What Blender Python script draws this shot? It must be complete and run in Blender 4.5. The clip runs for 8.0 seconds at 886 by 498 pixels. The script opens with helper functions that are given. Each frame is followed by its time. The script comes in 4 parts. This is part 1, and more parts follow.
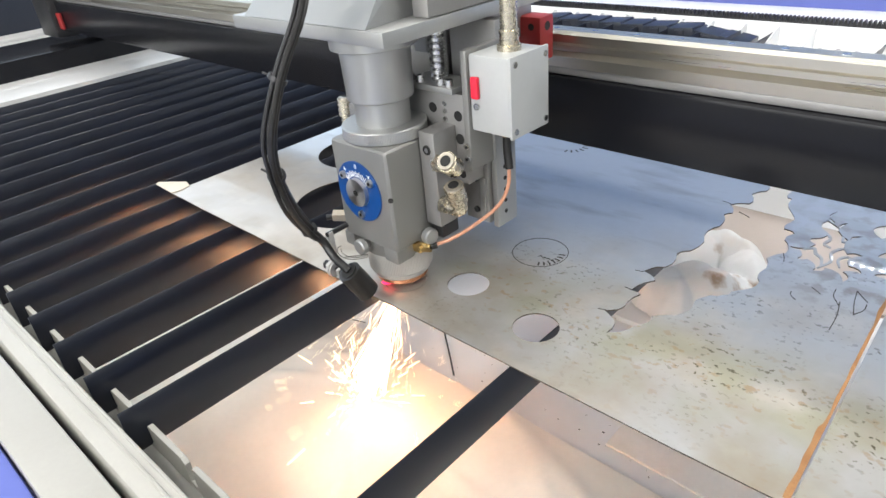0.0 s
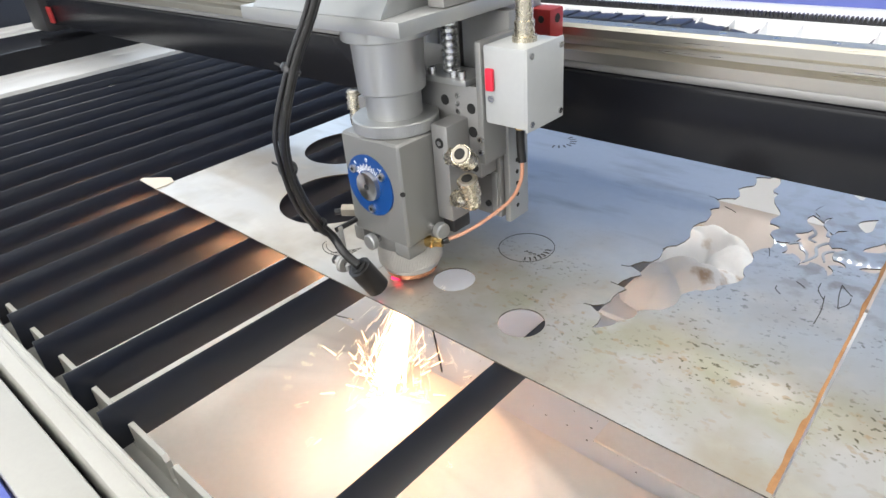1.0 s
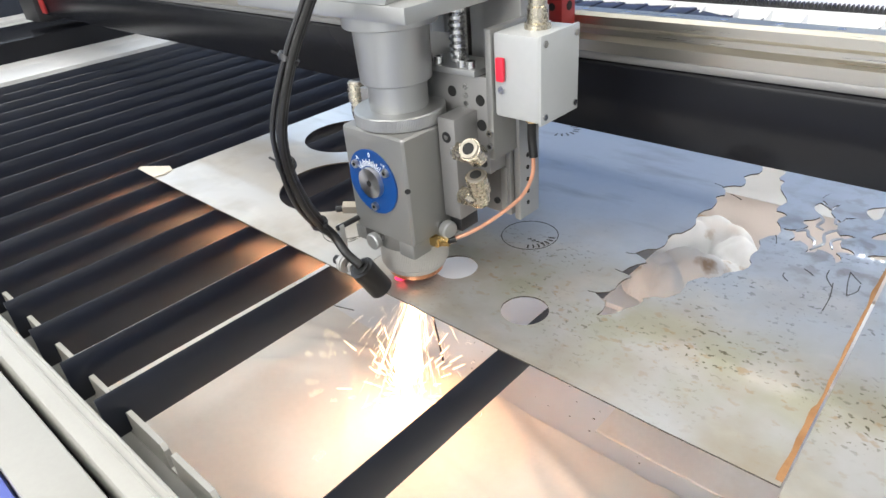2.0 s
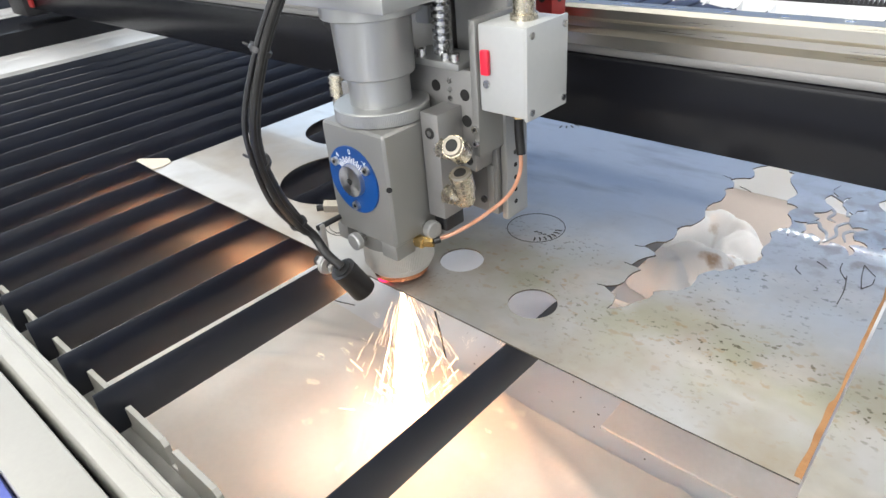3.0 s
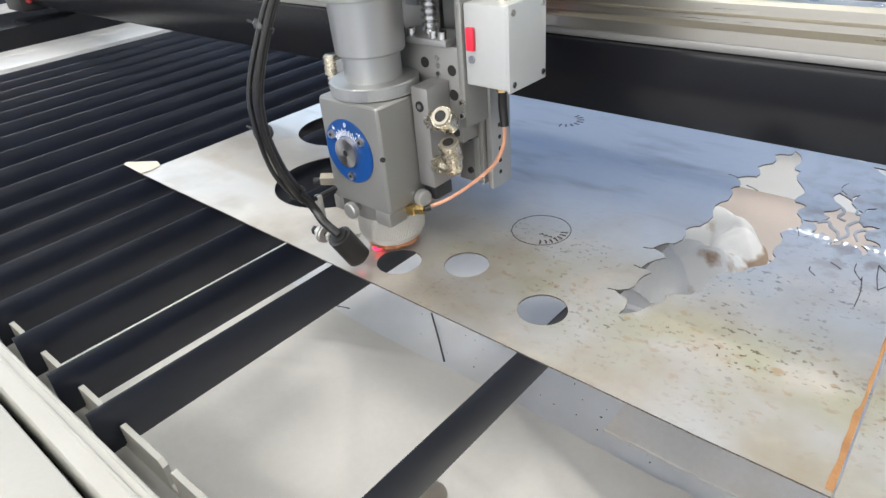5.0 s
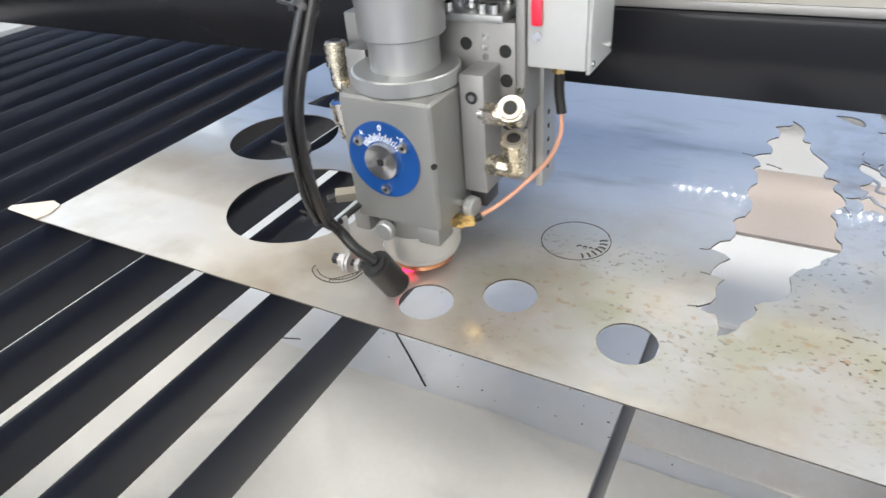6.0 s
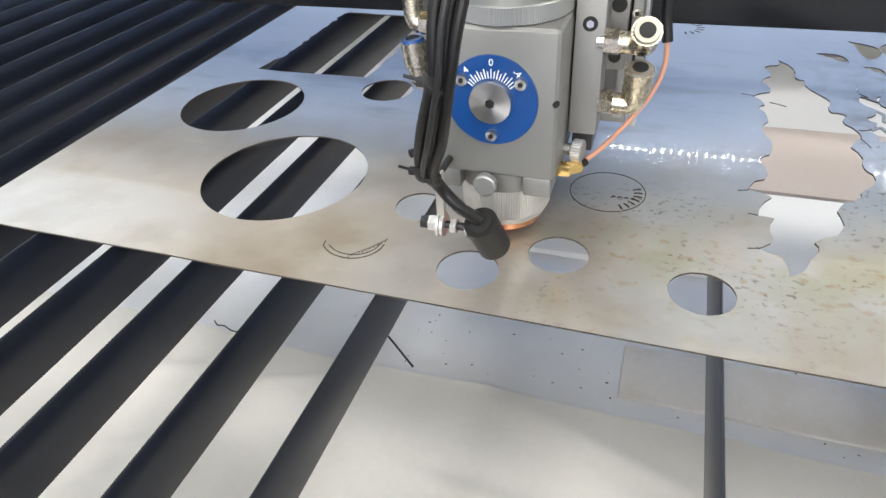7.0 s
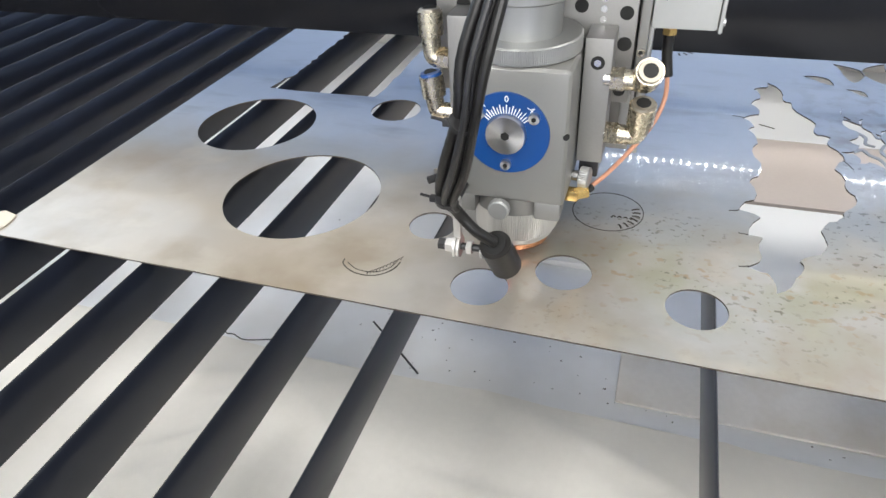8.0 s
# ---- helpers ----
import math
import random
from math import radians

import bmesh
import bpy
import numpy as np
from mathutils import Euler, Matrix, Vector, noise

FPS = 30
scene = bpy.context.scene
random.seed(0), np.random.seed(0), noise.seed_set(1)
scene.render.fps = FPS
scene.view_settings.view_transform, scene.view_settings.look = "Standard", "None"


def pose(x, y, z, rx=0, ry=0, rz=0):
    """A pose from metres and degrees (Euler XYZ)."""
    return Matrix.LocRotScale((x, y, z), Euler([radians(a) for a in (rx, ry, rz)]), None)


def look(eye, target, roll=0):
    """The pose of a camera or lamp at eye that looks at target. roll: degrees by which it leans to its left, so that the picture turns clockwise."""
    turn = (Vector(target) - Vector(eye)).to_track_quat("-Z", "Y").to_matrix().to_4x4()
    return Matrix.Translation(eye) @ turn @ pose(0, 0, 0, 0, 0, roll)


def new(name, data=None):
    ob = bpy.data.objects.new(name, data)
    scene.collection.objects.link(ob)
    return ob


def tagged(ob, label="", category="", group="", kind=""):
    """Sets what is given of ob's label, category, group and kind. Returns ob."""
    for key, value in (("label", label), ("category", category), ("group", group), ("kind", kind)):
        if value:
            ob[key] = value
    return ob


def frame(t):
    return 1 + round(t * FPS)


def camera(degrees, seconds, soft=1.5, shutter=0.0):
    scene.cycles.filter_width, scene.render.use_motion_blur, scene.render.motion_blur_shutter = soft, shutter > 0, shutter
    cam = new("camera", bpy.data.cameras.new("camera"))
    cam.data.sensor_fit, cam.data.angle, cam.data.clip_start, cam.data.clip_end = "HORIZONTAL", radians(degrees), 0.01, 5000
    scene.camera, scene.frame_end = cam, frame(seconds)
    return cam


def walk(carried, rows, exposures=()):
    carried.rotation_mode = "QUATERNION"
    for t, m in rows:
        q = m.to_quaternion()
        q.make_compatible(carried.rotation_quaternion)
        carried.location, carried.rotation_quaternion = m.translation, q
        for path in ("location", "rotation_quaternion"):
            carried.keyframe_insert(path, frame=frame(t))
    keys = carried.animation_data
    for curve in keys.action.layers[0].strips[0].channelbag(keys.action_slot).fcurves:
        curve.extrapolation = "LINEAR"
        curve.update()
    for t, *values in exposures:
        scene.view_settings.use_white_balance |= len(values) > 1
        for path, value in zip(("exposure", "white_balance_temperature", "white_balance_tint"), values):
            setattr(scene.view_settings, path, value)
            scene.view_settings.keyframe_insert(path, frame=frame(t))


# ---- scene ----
cam = camera(69.3, 8.0, shutter=0.12)
PATH = [
    (0, (0.731, -0.269, 0.3), (-0.507, 0.937, -0.705), -5.5),
    (0.5, (0.73, -0.268, 0.298), (-0.495, 0.954, -0.705), -4.9),
    (1, (0.733, -0.264, 0.296), (-0.484, 0.957, -0.718), -5.2),
    (1.5, (0.732, -0.263, 0.292), (-0.482, 0.952, -0.732), -5.2),
    (3, (0.719, -0.262, 0.28), (-0.484, 0.95, -0.76), -5.1),
    (3.5, (0.714, -0.262, 0.278), (-0.481, 0.953, -0.769), -4.9),
    (4, (0.709, -0.261, 0.277), (-0.483, 0.951, -0.777), -5.0),
    (4.5, (0.704, -0.26, 0.278), (-0.481, 0.959, -0.775), -5.2),
    (5.8, (0.617, -0.257, 0.275), (-0.35, 1.112, -0.817), -4.5),
    (5.9, (0.584, -0.254, 0.27), (-0.32, 1.149, -0.833), -4.8),
    (6, (0.552, -0.242, 0.265), (-0.296, 1.177, -0.862), -5.1),
    (6.1, (0.523, -0.24, 0.262), (-0.263, 1.193, -0.891), -5.1),
    (6.2, (0.5, -0.241, 0.255), (-0.24, 1.213, -0.903), -5.0),
    (6.3, (0.481, -0.245, 0.253), (-0.193, 1.235, -0.913), -4.5),
    (6.5, (0.471, -0.243, 0.241), (-0.116, 1.252, -0.952), -3.7),
    (7, (0.463, -0.244, 0.235), (-0.111, 1.25, -0.964), -4.0),
    (7.5, (0.458, -0.248, 0.24), (-0.126, 1.252, -0.947), -4.0),
    (8, (0.457, -0.263, 0.26), (-0.096, 1.244, -0.934), -3.5),
]
walk(cam, [(t, look(e, g, r)) for t, e, g, r in PATH],
     [(0.0, 0.14), (4.6, 0.14), (5.8, 0.24), (6.0, 0.27), (6.5, 0.34), (6.8, 0.2), (7.2, 0.1), (8.0, 0.1)])

# ---- world and light ----
world = bpy.data.worlds.new("world")
scene.world = world
world.use_nodes = True
wn = world.node_tree
sky = wn.nodes.new("ShaderNodeTexSky")
sky.sky_type = "NISHITA"
sky.sun_disc = False
sky.sun_elevation, sky.sun_rotation = radians(38), radians(200)
wn.nodes["Background"].inputs["Strength"].default_value = 0.12
wn.links.new(sky.outputs["Color"], wn.nodes["Background"].inputs["Color"])


def area_lamp(name, eye, target, sx, sy, watts, colour):
    d = bpy.data.lights.new(name, "AREA")
    d.shape, d.size, d.size_y, d.energy, d.color = "RECTANGLE", sx, sy, watts, colour
    ob = new(name, d)
    ob.matrix_world = look(eye, target)
    return ob


LAMPS = ((-0.3, -3.3), (2.1, -3.3), (-0.3, -1.5), (2.1, -1.5), (-0.3, 1.2), (2.1, 1.2))

# area lamps added for made-up, unseen windows and ceiling lamps of the hall
area_lamp("window_fill", (-3.9, 1.0, 1.6), (0, 0.3, 0), 5.0, 2.4, 60, (0.80, 0.90, 1.0))
area_lamp("window_fill", (1.0, 5.9, 1.7), (0.3, 0.3, 0), 6.0, 2.4, 110, (0.86, 0.93, 1.0))
area_lamp("window_fill", (0.6, -4.9, 1.7), (0.3, 0.3, 0), 5.0, 2.4, 200, (1.0, 0.98, 0.96))
for lx, ly in LAMPS:
    area_lamp("ceiling_fill", (lx, ly, 3.25), (lx, ly, 0), 1.15, 0.95, 36, (1.0, 0.97, 0.92))


# ---- materials ----
def material(name, base, rough=0.5, metal=0.0, vary=0.12, grain=60.0, stain=6.0, bump=0.05, stretch=None, second=None,
             amount=0.5, coat=0.0, bump_scale=None, spec=0.5, rough_vary=0.08):
    """Grain and stains at two scales, with a fine relief."""
    m = bpy.data.materials.new(name)
    m.use_nodes = True
    nt = m.node_tree
    b = nt.nodes["Principled BSDF"]
    b.inputs["Metallic"].default_value = metal
    b.inputs["Coat Weight"].default_value = coat
    b.inputs["Specular IOR Level"].default_value = spec
    tc = nt.nodes.new("ShaderNodeTexCoord")
    mp = nt.nodes.new("ShaderNodeMapping")
    nt.links.new(tc.outputs["Object"], mp.inputs["Vector"])
    if stretch:
        mp.inputs["Scale"].default_value = stretch
    fine = nt.nodes.new("ShaderNodeTexNoise")
    fine.inputs["Scale"].default_value = grain
    fine.inputs["Detail"].default_value = 6
    wide = nt.nodes.new("ShaderNodeTexNoise")
    wide.inputs["Scale"].default_value = stain
    wide.inputs["Detail"].default_value = 4
    nt.links.new(mp.outputs["Vector"], fine.inputs["Vector"])
    nt.links.new(tc.outputs["Object"], wide.inputs["Vector"])
    mix = nt.nodes.new("ShaderNodeMix")
    mix.data_type = "RGBA"
    lo = [c * (1 - vary) for c in base] + [1]
    hi = [min(1, c * (1 + vary)) for c in base] + [1]
    mix.inputs["A"].default_value, mix.inputs["B"].default_value = lo, hi
    nt.links.new(fine.outputs["Fac"], mix.inputs["Factor"])
    out = mix.outputs["Result"]
    ramp = nt.nodes.new("ShaderNodeValToRGB")
    ramp.color_ramp.elements[0].position, ramp.color_ramp.elements[1].position = 0.45, 0.68
    nt.links.new(wide.outputs["Fac"], ramp.inputs["Fac"])
    sc = nt.nodes.new("ShaderNodeMath")
    sc.operation = "MULTIPLY"
    sc.inputs[1].default_value = amount if second else vary
    nt.links.new(ramp.outputs["Color"], sc.inputs[0])
    mix2 = nt.nodes.new("ShaderNodeMix")
    mix2.data_type = "RGBA"
    mix2.inputs["B"].default_value = list(second or [c * 0.7 for c in base]) + [1]
    nt.links.new(out, mix2.inputs["A"])
    nt.links.new(sc.outputs[0], mix2.inputs["Factor"])
    out = mix2.outputs["Result"]
    nt.links.new(out, b.inputs["Base Color"])
    rr = nt.nodes.new("ShaderNodeMapRange")
    rr.inputs["To Min"].default_value, rr.inputs["To Max"].default_value = max(0.02, rough - rough_vary), min(1, rough + rough_vary)
    nt.links.new(fine.outputs["Fac"], rr.inputs["Value"])
    nt.links.new(rr.outputs["Result"], b.inputs["Roughness"])
    if bump:
        bp = nt.nodes.new("ShaderNodeBump")
        bp.inputs["Strength"].default_value = bump
        bp.inputs["Distance"].default_value = 0.001
        src = fine
        if bump_scale:
            src = nt.nodes.new("ShaderNodeTexNoise")
            src.inputs["Scale"].default_value = bump_scale
            nt.links.new(mp.outputs["Vector"], src.inputs["Vector"])
        nt.links.new(src.outputs["Fac"], bp.inputs["Height"])
        nt.links.new(bp.outputs["Normal"], b.inputs["Normal"])
    return m


def glowing(name, colour, strength):
    m = bpy.data.materials.new(name)
    m.use_nodes = True
    b = m.node_tree.nodes["Principled BSDF"]
    b.inputs["Base Color"].default_value = (*colour, 1)
    b.inputs["Emission Color"].default_value = (*colour, 1)
    b.inputs["Emission Strength"].default_value = strength
    return m


ANODISED = material("grey_anodised_aluminium", (0.27, 0.268, 0.26), 0.48, 0.6, 0.06, 900, 25, 0.04)
PLATE_GREY = material("dark_machined_aluminium", (0.29, 0.285, 0.28), 0.45, 0.6, 0.08, 700, 25, 0.04)
SATIN = material("satin_aluminium", (0.41, 0.415, 0.41), 0.42, 0.8, 0.05, 700, 25, 0.04, stretch=(1, 1, 0.05))
PALE_ALU = material("pale_turned_aluminium", (0.56, 0.55, 0.53), 0.45, 0.7, 0.05, 700, 25, 0.04)
# warm black: some of the light on the tube is put into its colour
POINTER = material("lit_black_tube", (0.018, 0.016, 0.015), 0.38, 0.2, 0.25, 400, 40, 0.08)
CHROME = material("polished_rail_steel", (0.52, 0.495, 0.435), 0.30, 1.0, 0.04, 300, 12, 0.01, stretch=(0.03, 1, 1))
NICKEL = material("nickel_plated_brass", (0.60, 0.545, 0.44), 0.27, 1.0, 0.05, 400, 60, 0.01)
RING_GREY = material("dull_nickel_ring", (0.36, 0.33, 0.28), 0.38, 0.8, 0.06, 400, 60, 0.02)
STEEL = material("bright_screw_steel", (0.62, 0.62, 0.62), 0.25, 1.0, 0.06, 600, 60, 0.02)
COPPER = material("copper", (0.85, 0.42, 0.25), 0.25, 1.0, 0.08, 500, 60, 0.02)
GOLD = material("gold_plating", (0.85, 0.60, 0.25), 0.22, 1.0, 0.06, 500, 60, 0.02)
DIAL_BLUE = material("blue_enamel", (0.003, 0.055, 0.23), 0.38, 0.0, 0.05, 400, 30, 0.01, coat=0.1)
WHITE_INK = material("white_ink", (0.85, 0.85, 0.85), 0.5, 0.0, 0.03, 400, 30, 0)
# near-black caps: the shade inside holes and sockets is put into the colour
HOLE_SHADE = material("painted_hole_shade", (0.008, 0.008, 0.008), 0.7, 0.0, 0.1, 400, 30, 0)
RUBBER = material("black_rubber", (0.008, 0.0075, 0.0075), 0.36, 0.0, 0.25, 500, 40, 0.15)
BLACK_METAL = material("black_oxide_steel", (0.03, 0.03, 0.032), 0.38, 0.3, 0.2, 400, 30, 0.08)
COAX = material("brown_coax_sheath", (0.55, 0.27, 0.17), 0.32, 0.0, 0.12, 500, 60, 0.03)
BOX_PLASTIC = material("milky_grey_plastic", (0.38, 0.39, 0.39), 0.32, 0.0, 0.04, 200, 30, 0.02, coat=0.2)
RED_PLASTIC = material("red_plastic", (0.75, 0.02, 0.05), 0.35, 0.0, 0.06, 300, 30, 0.02)
RED_PAINT = material("red_painted_bracket", (0.28, 0.02, 0.02), 0.4, 0.0, 0.12, 300, 30, 0.05)
SLAT = material("black_anodised_slat", (0.0100, 0.0125, 0.0210), 0.28, 0.0, 0.12, 300, 20, 0.0,
                second=(0.0125, 0.0165, 0.0300), amount=0.5, spec=0.65, rough_vary=0.012)
BEAM_BLACK = material("black_powder_coat", (0.008, 0.0085, 0.011), 0.22, 0.0, 0.1, 300, 8, 0.0, second=(0.016, 0.015, 0.014), amount=0.3, spec=0.18, rough_vary=0.006)
FRAME_WHITE = material("off_white_frame_paint", (0.35, 0.345, 0.32), 0.38, 0.0, 0.05, 300, 9, 0.04, second=(0.31, 0.30, 0.27), amount=0.4)
RAIL_ALU = material("brushed_aluminium", (0.58, 0.58, 0.575), 0.42, 0.3, 0.08, 500, 9, 0.05, stretch=(1, 0.02, 1))
PANEL_GREY = material("blue_grey_panel_paint", (0.13, 0.22, 0.43), 0.45, 0.0, 0.06, 200, 3, 0.03)
BLUE_PAINT = material("blue_cabinet_paint", (0.10, 0.13, 0.42), 0.4, 0.0, 0.06, 300, 6, 0.04)
TRAY_WHITE = material("white_painted_tray", (0.75, 0.735, 0.705), 0.58, 0.0, 0.05, 120, 3.5, 0.05, second=(0.70, 0.68, 0.65), amount=0.5, spec=0.25)
TRAY_STEEL = material("bare_tray_steel", (0.80, 0.82, 0.86), 0.32, 0.2, 0.05, 40, 7, 0.0, second=(0.72, 0.70, 0.68), amount=0.5)
PANEL_WHITE = material("glossy_white_panel", (0.92, 0.93, 0.95), 0.22, 0.0, 0.01, 30, 5, 0.0, rough_vary=0.01)
BAR_CREAM = material("cream_painted_bar", (0.82, 0.80, 0.79), 0.32, 0.0, 0.06, 150, 14, 0.05, second=(0.68, 0.62, 0.54), amount=0.55)
TRAY_BEIGE = material("beige_band", (0.56, 0.495, 0.465), 0.6, 0.0, 0.05, 200, 9, 0.05)
CLOTH = material("white_rag_cloth", (0.86, 0.87, 0.88), 0.85, 0.0, 0.06, 900, 16, 0.25, second=(0.36, 0.23, 0.13), amount=0.85)
cloth_ramp = next(n for n in CLOTH.node_tree.nodes if n.type == "VALTORGB").color_ramp.elements
cloth_ramp[0].position, cloth_ramp[1].position = 0.60, 0.69
PAPER_TAPE = material("masking_tape", (0.52, 0.47, 0.40), 0.6, 0.0, 0.06, 300, 30, 0.1)
WALL_PAINT = material("hall_wall_paint", (0.62, 0.63, 0.63), 0.7, 0.0, 0.05, 20, 0.8, 0.05)
FLOOR_PAINT = material("hall_floor_paint", (0.52, 0.54, 0.53), 0.45, 0.0, 0.08, 20, 0.8, 0.05)
SOOT = material("burnt_kerf", (0.035, 0.028, 0.022), 0.7, 0.0, 0.3, 600, 90, 0.1)
LED = glowing("led_white", (0.95, 0.98, 1.0), 75.0)
LAMP_GLOW = glowing("added_lamp_glow", (1.0, 0.97, 0.92), 2.7)
SPARK_CORE = glowing("white_hot_sparks", (1.0, 0.66, 0.40), 9.5)
SPARK_SPLASH = glowing("white_hot_splash", (1.0, 0.62, 0.35), 3.8)
SPARK_THIN = glowing("orange_sparks", (1.0, 0.66, 0.38), 6.0)
KNOB = material("brushed_knob_steel", (0.62, 0.61, 0.59), 0.34, 1.0, 0.08, 800, 60, 0.03)
# turned faces: the brushing runs round the axis
knob_bsdf = KNOB.node_tree.nodes["Principled BSDF"]
knob_bsdf.inputs["Anisotropic"].default_value = 0.85
knob_tangent = KNOB.node_tree.nodes.new("ShaderNodeTangent")
knob_tangent.direction_type, knob_tangent.axis = "RADIAL", "Y"
KNOB.node_tree.links.new(knob_tangent.outputs["Tangent"], knob_bsdf.inputs["Tangent"])
CUT_EDGE = material("burnt_cut_edge", (0.10, 0.085, 0.07), 0.55, 0.4, 0.25, 500, 60, 0.1)
RED_SPOT = glowing("red_spot", (1.0, 0.03, 0.12), 2.5)
RED_DOT = glowing("red_pointer_light", (1.0, 0.02, 0.10), 4.0)


def sheet_material():
    """Cold-rolled steel: satin grey, with a rusty, pitted front strip and grey rolling marks."""
    m = material("stained_steel_sheet", (0.41, 0.445, 0.49), 0.30, 0.6, 0.05, 120, 5, 0.0, coat=0.5, rough_vary=0.03)
    m.node_tree.nodes["Principled BSDF"].inputs["Coat Roughness"].default_value = 0.03
    nt = m.node_tree
    b = nt.nodes["Principled BSDF"]
    base = b.inputs["Base Color"].links[0].from_socket
    tc = nt.nodes.new("ShaderNodeTexCoord")
    sep = nt.nodes.new("ShaderNodeSeparateXYZ")
    nt.links.new(tc.outputs["Object"], sep.inputs["Vector"])

    def ramp(src, stops):
        r = nt.nodes.new("ShaderNodeValToRGB")
        r.color_ramp.elements[0].position, r.color_ramp.elements[0].color = stops[0][0], (stops[0][1],) * 3 + (1,)
        r.color_ramp.elements[1].position, r.color_ramp.elements[1].color = stops[-1][0], (stops[-1][1],) * 3 + (1,)
        for p, v in stops[1:-1]:
            e = r.color_ramp.elements.new(p)
            e.color = (v, v, v, 1)
        nt.links.new(src, r.inputs["Fac"])
        return r.outputs["Color"]

    def noise_at(scale, detail=4, stretch=(1, 1, 1), shift=0.0):
        mp = nt.nodes.new("ShaderNodeMapping")
        mp.inputs["Scale"].default_value = stretch
        mp.inputs["Location"].default_value = (shift, shift * 0.7, 0)
        nt.links.new(tc.outputs["Object"], mp.inputs["Vector"])
        n = nt.nodes.new("ShaderNodeTexNoise")
        n.inputs["Scale"].default_value, n.inputs["Detail"].default_value = scale, detail
        nt.links.new(mp.outputs["Vector"], n.inputs["Vector"])
        return n.outputs["Fac"]

    def mul(a, c):
        n = nt.nodes.new("ShaderNodeMath")
        n.operation = "MULTIPLY"
        for s, v in ((0, a), (1, c)):
            if isinstance(v, float):
                n.inputs[s].default_value = v
            else:
                nt.links.new(v, n.inputs[s])
        return n.outputs[0]

    def over(a, colour, fac):
        n = nt.nodes.new("ShaderNodeMix")
        n.data_type = "RGBA"
        nt.links.new(a, n.inputs["A"])
        n.inputs["B"].default_value = (*colour, 1)
        nt.links.new(fac, n.inputs["Factor"])
        return n.outputs["Result"]

    front = ramp(sep.outputs["Y"], [(0.0, 1.0), (0.075, 1.0), (0.16, 0.0)])
    belt = ramp(sep.outputs["Y"], [(0.0, 0.15), (0.045, 0.5), (0.075, 1.0), (0.11, 0.35), (0.15, 0.0)])
    right = ramp(sep.outputs["X"], [(0.36, 0.0), (0.42, 1.0)])
    far_right = ramp(sep.outputs["X"], [(0.55, 0.0), (0.66, 1.0)])
    col = over(base, (0.53, 0.45, 0.352), mul(mul(front, ramp(noise_at(7), [(0.25, 0.55), (0.6, 1.0)])), mul(ramp(sep.outputs["X"], [(0.30, 1.0), (0.46, 0.45)]), 0.85)))
    # brown, cloudy handling marks over the front and the left
    cloud = ramp(noise_at(13, 6, (1, 1, 1), 6.0), [(0.44, 0.0), (0.68, 1.0)])
    wide_front = ramp(sep.outputs["Y"], [(0.0, 1.0), (0.12, 0.8), (0.26, 0.0)])
    col = over(col, (0.34, 0.27, 0.19), mul(mul(cloud, wide_front), 0.75))
    pale = ramp(noise_at(19, 6, (1, 1.4, 1), 9.0), [(0.52, 0.0), (0.70, 1.0)])
    col = over(col, (0.60, 0.56, 0.48), mul(mul(pale, wide_front), 0.5))
    col = over(col, (0.33, 0.33, 0.23), mul(mul(belt, right), mul(ramp(noise_at(24, 6, shift=3.0), [(0.40, 0.0), (0.60, 1.0)]), 0.75)))
    # rust blooms and dark pits
    spots = ramp(noise_at(105, 4, (1, 1.25, 1), 1.3), [(0.59, 0.0), (0.66, 1.0)])
    col = over(col, (0.33, 0.215, 0.10), mul(mul(spots, right), mul(belt, 0.6)))
    pits = ramp(noise_at(210, 3, (1, 1.15, 1), 5.0), [(0.59, 0.0), (0.64, 1.0)])
    zone = ramp(noise_at(14, 4, (1, 1, 1), 8.0), [(0.46, 0.0), (0.60, 1.0)])
    col = over(col, (0.10, 0.09, 0.055), mul(mul(pits, right), mul(zone, ramp(sep.outputs["Y"], [(0.0, 0.10), (0.045, 0.4), (0.07, 1.0), (0.12, 0.7), (0.16, 0.12), (0.24, 0.0)]))))
    col = over(col, (0.12, 0.12, 0.12), mul(mul(pits, ramp(sep.outputs["X"], [(0.56, 0.0), (0.64, 1.0)])), mul(zone, ramp(sep.outputs["Y"], [(0.10, 0.0), (0.15, 1.0), (0.24, 0.9), (0.29, 0.0)]))))
    # grey scale streaks across the middle
    streak = ramp(noise_at(18, 7, (0.6, 1.9, 1), 2.2), [(0.52, 0.0), (0.72, 1.0)])
    mid = ramp(sep.outputs["Y"], [(0.16, 0.0), (0.22, 1.0), (0.34, 1.0), (0.45, 0.2)])
    col = over(col, (0.22, 0.22, 0.22), mul(mul(streak, mid), 0.6))
    wet = ramp(noise_at(60, 5, (1, 1, 1), 4.0), [(0.5, 0.0), (0.62, 1.0)])
    col = over(col, (0.20, 0.18, 0.15), mul(mul(wet, far_right), mul(mid, 0.6)))
    nt.links.new(col, b.inputs["Base Color"])
    return m


SHEET = sheet_material()


# ---- mesh helpers ----
def box(bm, x0, x1, y0, y1, z0, z1, bevel=0.0, seg=2):
    r = bmesh.ops.create_cube(bm, size=1, matrix=Matrix.LocRotScale(((x0 + x1) / 2, (y0 + y1) / 2, (z0 + z1) / 2), None,
                                                                   (x1 - x0, y1 - y0, z1 - z0)))
    if bevel:
        edges = list({e for v in r["verts"] for e in v.link_edges})
        bmesh.ops.bevel(bm, geom=edges, offset=bevel, segments=seg, affect="EDGES", profile=0.6)
    return bm


